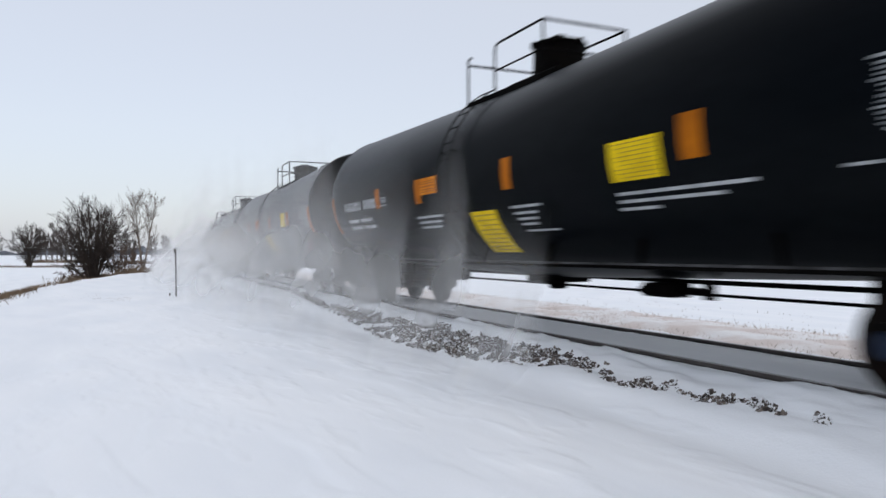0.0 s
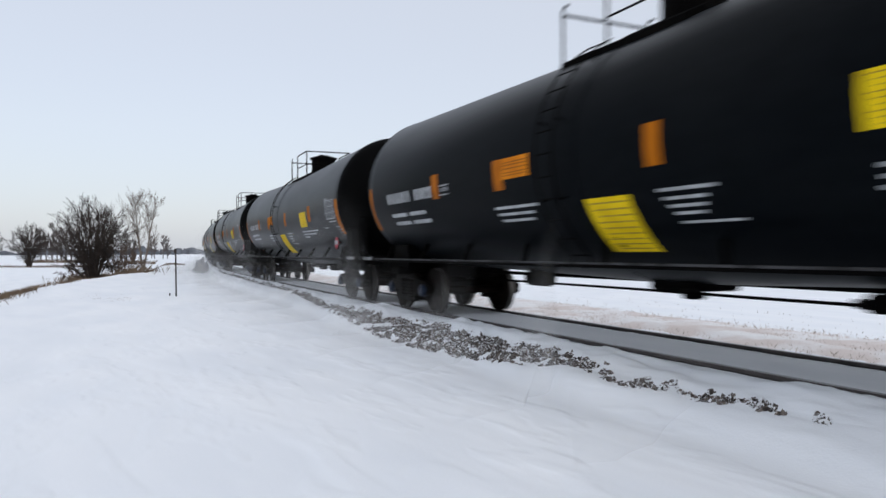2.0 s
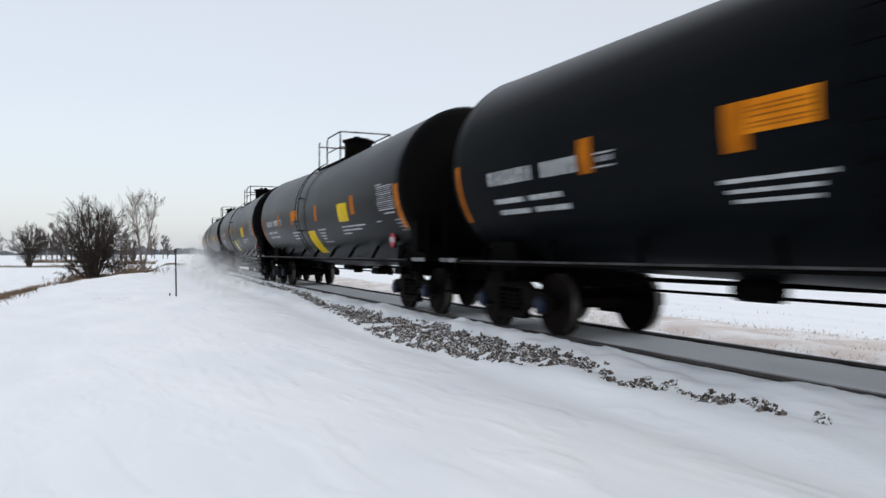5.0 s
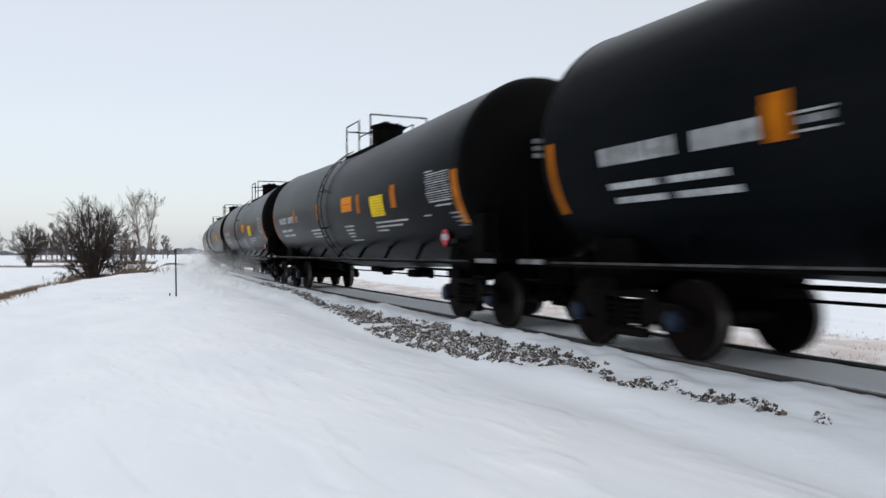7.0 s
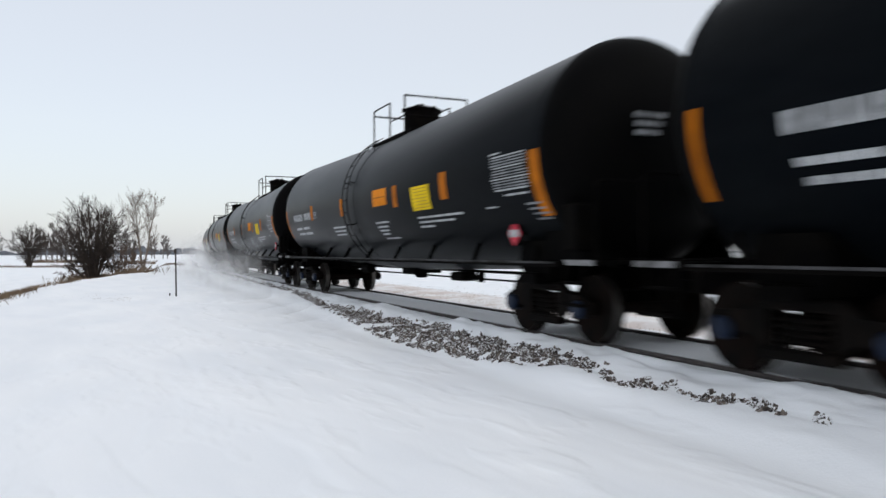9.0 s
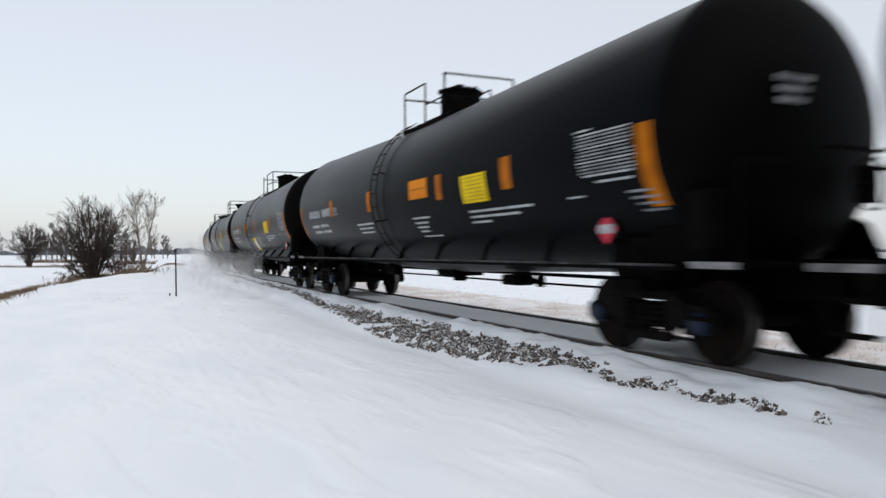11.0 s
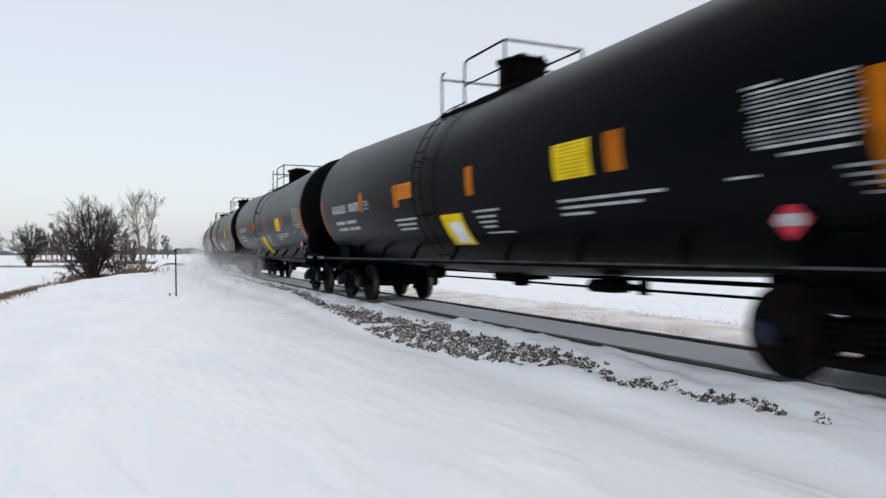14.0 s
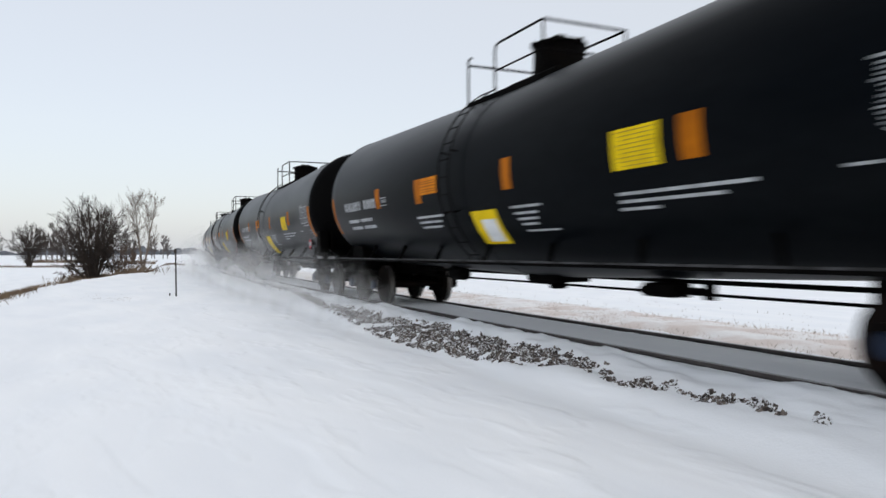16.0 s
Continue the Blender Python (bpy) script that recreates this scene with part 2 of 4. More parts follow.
class Build:
    """Collects vertices and faces of one mesh."""

    def __init__(self):
        self.v, self.f, self.mi = [], [], []

    def add(self, verts, faces, slot=0):
        k = len(self.v)
        self.v += [tuple(p) for p in verts]
        self.f += [tuple(i + k for i in q) for q in faces]
        self.mi += [slot] * len(faces)

    def box(self, c, size, rz=0.0, ry=0.0, ch=None, slot=0):
        """A box with chamfered edges."""
        hx, hy, hz = [s / 2 for s in size]
        ch = min(hx, hy, hz) * 0.25 if ch is None else ch
        vs, idx = [], {}
        for sx in (-1, 1):
            for sy in (-1, 1):
                for sz in (-1, 1):
                    for a in range(3):
                        p = [sx * (hx - ch), sy * (hy - ch), sz * (hz - ch)]
                        p[a] = (sx * hx, sy * hy, sz * hz)[a]
                        idx[sx, sy, sz, a] = len(vs)
                        vs.append(p)
        fs = []
        for a in range(3):
            b, c2 = (a + 1) % 3, (a + 2) % 3
            for s in (-1, 1):
                q = []
                for sb, sc in ((-1, -1), (1, -1), (1, 1), (-1, 1)):
                    k = [0, 0, 0]
                    k[a], k[b], k[c2] = s, sb, sc
                    q.append(idx[(*k, a)])
                fs.append(q if s > 0 else q[::-1])
            for sb in (-1, 1):
                for sc in (-1, 1):
                    k1, k2 = [0, 0, 0], [0, 0, 0]
                    k1[a], k1[b], k1[c2] = -1, sb, sc
                    k2[a], k2[b], k2[c2] = 1, sb, sc
                    q = [idx[(*k1, b)], idx[(*k2, b)], idx[(*k2, c2)], idx[(*k1, c2)]]
                    fs.append(q if sb * sc < 0 else q[::-1])
        for sx in (-1, 1):
            for sy in (-1, 1):
                for sz in (-1, 1):
                    q = [idx[sx, sy, sz, a] for a in range(3)]
                    fs.append(q if sx * sy * sz > 0 else q[::-1])
        r = Euler((0, ry, rz)).to_matrix()
        c = Vector(c)
        self.add([c + r @ Vector(p) for p in vs], fs, slot)

    def tube(self, pts, r, n=8, cap=True, slot=0):
        """A round bar through the points; r is one radius or one for each point."""
        pts = [Vector(p) for p in pts]
        rs = r if isinstance(r, (list, tuple)) else [r] * len(pts)
        vs, fs = [], []
        for i, p in enumerate(pts):
            d = (pts[min(i + 1, len(pts) - 1)] - pts[max(i - 1, 0)]).normalized()
            a = d.orthogonal().normalized() if i == 0 else (a - d * a.dot(d)).normalized()
            b = d.cross(a)
            for k in range(n):
                w = 2 * math.pi * k / n
                vs.append(p + (a * math.cos(w) + b * math.sin(w)) * rs[i])
        for i in range(len(pts) - 1):
            for k in range(n):
                j = (k + 1) % n
                fs.append((i * n + k, i * n + j, (i + 1) * n + j, (i + 1) * n + k))
        if cap:
            fs += [tuple(range(n))[::-1], tuple(range((len(pts) - 1) * n, len(pts) * n))]
        self.add(vs, fs, slot)

    def lathe(self, prof, c=(0, 0, 0), axis="x", n=48, slot=0):
        """Turns the profile (place along the axis, radius) round the axis through c."""
        vs, fs = [], []
        for u, r in prof:
            for k in range(n):
                w = 2 * math.pi * k / n
                q = (u, r * math.cos(w), r * math.sin(w))
                q = q if axis == "x" else (q[2], u, q[1]) if axis == "y" else (q[1], q[2], u)
                vs.append((q[0] + c[0], q[1] + c[1], q[2] + c[2]))
        for i in range(len(prof) - 1):
            for k in range(n):
                j = (k + 1) % n
                fs.append((i * n + k, (i + 1) * n + k, (i + 1) * n + j, i * n + j))
        fs += [tuple(range(n)), tuple(range((len(prof) - 1) * n, len(prof) * n))[::-1]]
        self.add(vs, fs, slot)

    def prism(self, outline, y0, y1, slot=0):
        """An outline in x and z, from y0 to y1."""
        n = len(outline)
        vs = [(x, y0, z) for x, z in outline] + [(x, y1, z) for x, z in outline]
        fs = [tuple(range(n)), tuple(range(n, 2 * n))[::-1]] + [(k, n + k, n + (k + 1) % n, (k + 1) % n) for k in range(n)]
        self.add(vs, fs, slot)

    def sheet(self, x0, x1, a0, a1, lift=0.004, slant=0.0, slot=0):
        """A thin sheet on the tank's side: along from x0 to x1, round from a0 down to a1 degrees."""
        m = max(2, int(abs(a1 - a0) / 3) + 1)
        vs, fs = [], []
        for i in range(m + 1):
            a = radians(a0 + (a1 - a0) * i / m)
            o = slant * i / m
            for x in (x0 + o, x1 + o):
                w = (math.sin(a) - bend(x) / RAD) / (1 + (sag(x) if a < 0 else 0.0))
                for rr in (RAD + lift, RAD - 0.002):
                    vs.append((x, rr * math.sqrt(1 - w * w), AXIS + rr * math.sin(a)))
        for i in range(m):
            k = i * 4
            fs += [(k, k + 4, k + 6, k + 2), (k, k + 1, k + 5, k + 4), (k + 2, k + 6, k + 7, k + 3)]
        fs += [(0, 2, 3, 1), (m * 4, m * 4 + 1, m * 4 + 3, m * 4 + 2)]
        self.add(vs, fs, slot)

    def mesh(self, name, mats, smooth=35):
        me = bpy.data.meshes.new(name)
        me.from_pydata(self.v, [], self.f)
        for m in mats if isinstance(mats, (list, tuple)) else [mats]:
            me.materials.append(m)
        if any(self.mi):
            me.polygons.foreach_set("material_index", self.mi)
        if smooth:
            me.polygons.foreach_set("use_smooth", [True] * len(self.f))
            me.set_sharp_from_angle(angle=radians(smooth))
        me.update()
        return me


def part(name, bld, mats, parent, label="", smooth=35):
    """One mesh object under a thing or a part."""
    ob = new(name, bld.mesh(name, mats, smooth) if isinstance(bld, Build) else bld)
    ob.parent = parent
    return tagged(ob, label)


def thing(name, bld, mats, label, category, kind="", group="", smooth=35):
    ob = new(name, bld.mesh(name, mats, smooth))
    return tagged(ob, label, category, group, kind)


# ---- the line of the track ----
GX, GW = np.polynomial.legendre.leggauss(12)
GX, GW = (GX + 1) / 2, GW / 2


def track(s):
    """Place and heading (from +y towards +x) of the track's middle, s metres along."""
    u = s * GX
    hd = TH0 + K1 * u + K2 * u * u
    x = DC * math.cos(TH0) + s * float(GW @ np.sin(hd))
    y = -DC * math.sin(TH0) + s * float(GW @ np.cos(hd))
    return x, y, TH0 + K1 * s + K2 * s * s


def beside(s, q, z):
    """A point q metres beside the track's middle, on the camera's side."""
    x, y, h = track(s)
    return x - q * math.cos(h), y + q * math.sin(h), z


def travel(t):
    return float(np.polyval(TRAVEL, t - 8))


def car_pose(n, t):
    s = CAR_0 + n * PITCH - travel(t)
    a, b = track(s - TRUCKS / 2), track(s + TRUCKS / 2)
    return pose((a[0] + b[0]) / 2, (a[1] + b[1]) / 2, 0, 0, 0, math.degrees(math.atan2(b[1] - a[1], b[0] - a[0])))


# ---- ground ----
NOISE_TABLES = {}


def vnoise(x, y, seed=0):
    """Smooth value noise, 0 to 1, on arrays."""
    if seed not in NOISE_TABLES:
        NOISE_TABLES[seed] = np.random.RandomState(seed).rand(256, 256)
    tab = NOISE_TABLES[seed]
    xi, yi = np.floor(x).astype(int), np.floor(y).astype(int)
    fx, fy = x - xi, y - yi
    fx, fy = fx * fx * (3 - 2 * fx), fy * fy * (3 - 2 * fy)
    a, b = tab[xi % 256, yi % 256], tab[(xi + 1) % 256, yi % 256]
    c, d = tab[xi % 256, (yi + 1) % 256], tab[(xi + 1) % 256, (yi + 1) % 256]
    return (a * (1 - fx) + b * fx) * (1 - fy) + (c * (1 - fx) + d * fx) * fy


def fbm(x, y, seed=0, octaves=4):
    out, amp, tot = 0, 1.0, 0.0
    for o in range(octaves):
        out = out + amp * vnoise(x * 2 ** o + 17.3 * o, y * 2 ** o + 5.1 * o, seed + o)
        tot += amp
        amp *= 0.5
    return out / tot


def step(x, a, b):
    t = np.clip((x - a) / (b - a), 0, 1)
    return t * t * (3 - 2 * t)


LINE_S = np.arange(-400, 900, 1.5)
LINE = np.array([track(float(s)) for s in LINE_S])


def along_beside(x, y):
    """Track coordinates (s, q) of points given as arrays."""
    s, q = np.empty(x.shape), np.empty(x.shape)
    for i in range(0, len(x), 4000):
        dx, dy = x[i:i + 4000, None] - LINE[None, :, 0], y[i:i + 4000, None] - LINE[None, :, 1]
        k = np.argmin(dx * dx + dy * dy, axis=1)
        r = np.arange(len(k))
        h = LINE[k, 2]
        s[i:i + 4000] = LINE_S[k] + dx[r, k] * np.sin(h) + dy[r, k] * np.cos(h)
        q[i:i + 4000] = -dx[r, k] * np.cos(h) + dy[r, k] * np.sin(h)
    return s, q


def bank_edge(s):
    return 10.4 - 4.6 * step(s, 38, 70)


def ground_height(x, y, dip=True):
    s, q = along_beside(x, y)
    dist = np.hypot(x, y)
    wob = (fbm(s / 6, q / 6, 3) - 0.5) * 1.6
    e = bank_edge(s) + wob
    z = np.where(q > 0, -0.42, -0.44) + 0 * q
    z = z - 0.72 * step(q, e - 0.2, e + 2.6)                       # down to the field
    z = z + 0.16 * step(q, e - 2.6, e - 0.3) * (1 - step(q, e - 0.1, e + 0.8))   # drift along the edge
    z = z - 0.55 * step(-q, 5.0, 12.0)
    a, b = 0.45 * x - 0.89 * y, 0.89 * x + 0.45 * y
    z = z + (fbm(a / 3.2, b / 1.1, 11) - 0.5) * 0.06 * step(dist, 1.0, 6.0) + (fbm(a / 14, b / 6, 21) - 0.5) * 0.20 * step(dist, 4, 20)
    z = z + (fbm(a / 1.3, b / 0.55, 31, 2) - 0.5) * 0.020 * (1 - step(dist, 14, 30))
    ledge = step(fbm(a / 2.0, b / 0.6, 161, 3), 0.46, 0.60)          # small wind-cut ledges
    z = z + ledge * 0.015 * (1 - step(dist, 13, 26)) * step(q, 1.9, 2.6)
    return z - 0.5 * (1 - step(np.abs(q), 1.7, 2.2)) if dip else z   # hollow under the track bed


def build_ground():
    inner = np.radians(np.arange(-37, 37.01, 0.22))
    outer = np.radians(np.arange(40, 320.1, 5.0))
    ang = np.concatenate([inner, outer])
    rad = np.concatenate([[0.05], np.geomspace(0.8, 3, 24)[:-1], np.geomspace(3, 30, 300)[:-1], np.geomspace(30, 3200, 150)])
    A, R = np.meshgrid(ang, rad)
    x, y = (R * np.sin(A)).ravel(), (R * np.cos(A)).ravel()
    z = ground_height(x, y)
    n, m = len(ang), len(rad)
    b = Build()
    b.v = list(zip(x.tolist(), y.tolist(), z.tolist()))
    b.f = [(i * n + k, i * n + (k + 1) % n, (i + 1) * n + (k + 1) % n, (i + 1) * n + k) for i in range(m - 1) for k in range(n)]
    b.f.append(tuple(range(n))[::-1])
    b.mi = [0] * len(b.f)
    thing("ground", b, SNOW, "wind-packed white snowfield with drifts and a low bank", "snow ground", "structure", smooth=80)


build_ground()

BED_S = np.concatenate([np.arange(-30, 0, 0.6), np.arange(0, 36, 0.09), np.geomspace(36, 700, 260)])


def bed_profile(q):
    return np.interp(q, [-2.5, -1.6, -1.25, -0.95, -0.8, -0.70, 0, 0.70, 0.80, 0.95, 1.15, 1.6, 2.2, 2.5],
                     [-0.42, -0.24, -0.14, -0.11, -0.10, -0.075, -0.05, -0.075, -0.10, -0.060, -0.10, -0.22, -0.36, -0.42])


def strip(name, qs, height, mats, label, category):
    S, Q = np.meshgrid(BED_S, qs, indexing="ij")
    T = np.array([track(float(s)) for s in BED_S])
    X = T[:, 0:1] - Q * np.cos(T[:, 2:3])
    Y = T[:, 1:2] + Q * np.sin(T[:, 2:3])
    field = ground_height(X.ravel(), Y.ravel(), False).reshape(X.shape)
    w = step(np.abs(Q), 1.75, 2.35)
    Z = height(S, Q) * (1 - w) + (field + 0.004 - 0.03 * step(np.abs(Q), 2.7, 3.2)) * w
    n, m = len(qs), len(BED_S)
    b = Build()
    b.v = list(zip(X.ravel().tolist(), Y.ravel().tolist(), Z.ravel().tolist()))
    b.f = [(i * n + k, i * n + k + 1, (i + 1) * n + k + 1, (i + 1) * n + k)[::-1] for i in range(m - 1) for k in range(n - 1)]
    b.mi = [0] * len(b.f)
    if isinstance(mats, list):
        inside = np.abs((qs[1:] + qs[:-1]) / 2) < 0.72
        b.mi = np.tile(inside.astype(int), m - 1).tolist()
    return thing(name, b, mats, label, category, "structure", smooth=70)


def bare(s, q):
    """How far the stones of the near shoulder stand free of snow, 0 to 1."""
    at = [3.9, 4.3, 4.8, 5.3, 5.9, 6.4, 7.0, 7.5, 8.0, 9.0, 10.0, 11.5, 13.0, 16.0, 19.0, 22.0, 25.0, 60.0]
    lo = np.interp(s, at, [1.45, 1.41, 1.43, 1.46, 1.42, 1.34, 1.36, 1.38, 1.27, 1.27, 1.31, 1.29, 1.37, 1.40, 1.45, 1.32, 1.20, 1.14])
    hi = np.interp(s, at, [1.49, 1.53, 1.58, 1.60, 1.62, 1.76, 1.60, 1.56, 1.84, 1.90, 2.08, 2.08, 2.10, 1.88, 1.74, 1.52, 1.36, 1.24])
    w = np.clip(np.minimum(q - lo, hi - q) / 0.16 + 0.40, 0, 1)
    return w * (1 - step(s, 48, 62)) * step(s, 3.8, 4.15)


def snow_on_bed(S, Q):
    z = bed_profile(Q)
    n = fbm(S / 0.9, Q / 0.35, 41) - 0.5
    fine = fbm(S / 0.22, Q / 0.16, 51, 3) - 0.5
    berm = step(Q, 0.82, 0.95) * (1 - step(Q, 1.15, 1.5))
    z = z + n * (0.05 + 0.20 * berm) * np.where(np.abs(Q) < 0.75, 0.35, 1) + fine * 0.02
    z = z + 0.03 - 0.03 * bare(S, Q)
    return z


strip("track_snow", np.concatenate([np.arange(-3.2, -1.6, 0.15), np.arange(-1.6, -0.7, 0.1), np.arange(-0.7, 0.7, 0.1), np.arange(0.7, 2.4, 0.035), np.arange(2.4, 3.21, 0.1)]),
      snow_on_bed, [SNOW_TRACK, SNOW_DIRTY], "grey-white packed snow lying over the railway track bed", "snow")


def build_stones():
    """Loose ballast stones poking through the snow of the near shoulder."""
    rng = np.random.RandomState(5)
    b = Build()
    s = 3 + 57 * rng.rand(240000) ** 1.35
    q = 1.08 + 1.3 * rng.rand(240000)
    w = bare(s, q)
    patch = fbm(s / 0.20, q / 0.11, 71, 3)
    keep = (rng.rand(240000) < w) & (patch > np.interp(s, [3, 5, 7, 9, 26, 60], [0.53, 0.51, 0.47, 0.42, 0.41, 0.45]) + 0.10 * (1 - w))
    s, q = s[keep][:30000], q[keep][:30000]
    z = snow_on_bed(s, q)
    f = step(q, 1.75, 2.35)
    P = np.array([beside(a, c, 0) for a, c in zip(s, q)])
    z = z * (1 - f) + f * (ground_height(P[:, 0], P[:, 1], False) + 0.01)
    for (x, y, _), h in zip(P, z):
        r = 0.013 + 0.019 * rng.rand() ** 1.6
        c = Vector((x, y, h + r * rng.uniform(-0.45, 0.2)))
        e = Euler(rng.rand(3) * 6.3).to_matrix()
        sc = (r * (0.9 + 0.7 * rng.rand()), r * (0.7 + 0.4 * rng.rand()), r * (0.5 + 0.3 * rng.rand()))
        vs = [c + e @ Vector([sc[i] * p[i] * (0.8 + 0.4 * rng.rand()) for i in range(3)])
              for p in ((1, 0, 0), (-1, 0, 0), (0, 1, 0), (0, -1, 0), (0, 0, 1), (0, 0, -1), (0.7, 0.7, 0.6), (-0.7, -0.6, 0.7))]
        b.add(vs, [(4, 0, 6), (4, 6, 2), (0, 2, 6), (4, 2, 1), (4, 1, 7), (1, 3, 7), (3, 4, 7), (4, 3, 0), (5, 2, 0), (5, 1, 2), (5, 3, 1), (5, 0, 3)])
    me = b.mesh("ballast_stones", [STONE], 0)
    return tagged(new("ballast_stones", me), "loose brown and grey crushed ballast stones beside the rail", "gravel", kind="stuff")


def stone_material():
    m = material("crushed_stone", (0.115, 0.098, 0.087), 0.9, 0, 0.2, 0.4, 9, 90, 0.003, (0.06, 0.052, 0.048))
    n, l = m.node_tree.nodes, m.node_tree.links
    b = n["Principled BSDF"]
    src = b.inputs["Base Color"].links[0].from_socket
    g = n.new("ShaderNodeNewGeometry")
    ramp2 = n.new("ShaderNodeMapRange")
    ramp2.inputs["To Min"].default_value, ramp2.inputs["To Max"].default_value = 0.3, 1.8
    l.new(g.outputs["Random Per Island"], ramp2.inputs["Value"])
    mx = n.new("ShaderNodeMix")
    mx.data_type, mx.blend_type = "RGBA", "MULTIPLY"
    mx.inputs["Factor"].default_value = 1
    l.new(src, mx.inputs["A"])
    l.new(ramp2.outputs[0], mx.inputs["B"])
    # snow lies on the upper faces of some stones
    sep = n.new("ShaderNodeSeparateXYZ")
    l.new(g.outputs["True Normal"], sep.inputs[0])
    other = n.new("ShaderNodeMath")
    other.operation = "MULTIPLY"
    other.inputs[1].default_value = 17.0
    l.new(g.outputs["Random Per Island"], other.inputs[0])
    part_of = n.new("ShaderNodeMath")
    part_of.operation = "FRACT"
    l.new(other.outputs[0], part_of.inputs[0])
    total = n.new("ShaderNodeMath")
    total.operation = "ADD"
    l.new(sep.outputs["Z"], total.inputs[0])
    l.new(part_of.outputs[0], total.inputs[1])
    lies = n.new("ShaderNodeMapRange")
    lies.inputs["From Min"].default_value, lies.inputs["From Max"].default_value = 1.15, 1.27
    l.new(total.outputs[0], lies.inputs["Value"])
    snowy = n.new("ShaderNodeMix")
    snowy.data_type = "RGBA"
    snowy.inputs[7].default_value = (0.74, 0.76, 0.79, 1)
    l.new(lies.outputs[0], snowy.inputs[0])
    l.new(mx.outputs["Result"], snowy.inputs[6])
    l.new(snowy.outputs[2], b.inputs["Base Color"])
    return m


STONE = stone_material()
build_stones()


# ---- rails and ties ----
RAIL_OUTLINE = [(-0.036, 0.0), (0.036, 0.0), (0.037, -0.035), (0.010, -0.05), (0.009, -0.14), (0.07, -0.155), (0.07, -0.17), (-0.07, -0.17), (-0.07, -0.155), (-0.009, -0.14), (-0.010, -0.05), (-0.037, -0.035)]


def rail_along(name, side, s_list, label):
    b = Build()
    n = len(RAIL_OUTLINE)
    for i, s in enumerate(s_list):
        for u, z in RAIL_OUTLINE:
            b.v.append(beside(float(s), side + u, z))
        if i:
            for k in range(n):
                j = (k + 1) % n
                b.f.append(((i - 1) * n + k, (i - 1) * n + j, i * n + j, i * n + k))
                b.mi.append(1 if k == 0 else 0)
    thing(name, b, [RAIL_SIDE, RAIL_TOP], label, "rail", "structure")


RAIL_S = np.concatenate([np.arange(-150, 100, 2.0), np.arange(100, 700, 8.0)])
rail_along("rail_near", 0.752, RAIL_S, "rusty steel rail with a polished head, half buried in snow")
rail_along("rail_far", -0.752, RAIL_S, "rusty steel rail with a polished head, half buried in snow")


def build_ties():
    bt = Build()
    bt.box((0, 0, 0), (0.23, 2.6, 0.18), ch=0.015)
    me = bt.mesh("tie", TIE)
    bed = tagged(new("railway_ties"), "creosoted timber ties buried under the snow", "ties", kind="structure")
    for i in range(70):
        s = 1.0 + i * 0.55
        x, y, h = track(s)
        ob = new("tie", me)
        ob.parent = bed
        ob.matrix_basis = pose(x, y, -0.262, 0, 0, 90 - math.degrees(h))


build_ties()


# ---- plants ----
def zg(x, y):
    return float(ground_height(np.array([x]), np.array([y]))[0])


def spot(px, depth):
    """Place on the ground at a bearing (tangent of the angle from straight ahead) and a depth."""
    x = px * depth
    return x, depth, zg(x, depth)


def limb(b, p, d, length, r, level, rng, up, bend=0.22, kids=(3, 5), shrink=(0.52, 0.78), spread=(0.5, 0.95), sides=5, tip=0.006):
    """A tapered, crooked limb that forks into finer ones."""
    pts, rs = [Vector(p)], [r]
    n = 4 if level > 1 else 3
    d = Vector(d).normalized()
    for i in range(n):
        d = (d + Vector([rng.uniform(-bend, bend) for _ in range(3)]) + Vector((0, 0, up))).normalized()
        pts.append(pts[-1] + d * (length / n))
        rs.append(max(tip, r * (1 - 0.62 * (i + 1) / n)))
    b.tube(pts, rs, sides if level > 1 else 3, False)
    if level <= 0:
        return
    for k in range(rng.randint(*kids)):
        f = rng.uniform(0.3, 1.0) if k else 1.0
        i = min(n - 1, int(f * n))
        q = pts[i].lerp(pts[i + 1], f * n - i) if f < 1 else pts[-1]
        a = d.orthogonal().normalized()
        a = Matrix.Rotation(rng.uniform(0, 6.283), 3, d) @ a
        w = rng.uniform(*spread) * (0.6 if k == 0 else 1)
        nd = d * math.cos(w) + a * math.sin(w)
        limb(b, q, nd, length * rng.uniform(*shrink), max(tip, rs[min(i + 1, n)] * 0.78), level - 1, rng, up, bend, kids, shrink, spread, sides, tip)


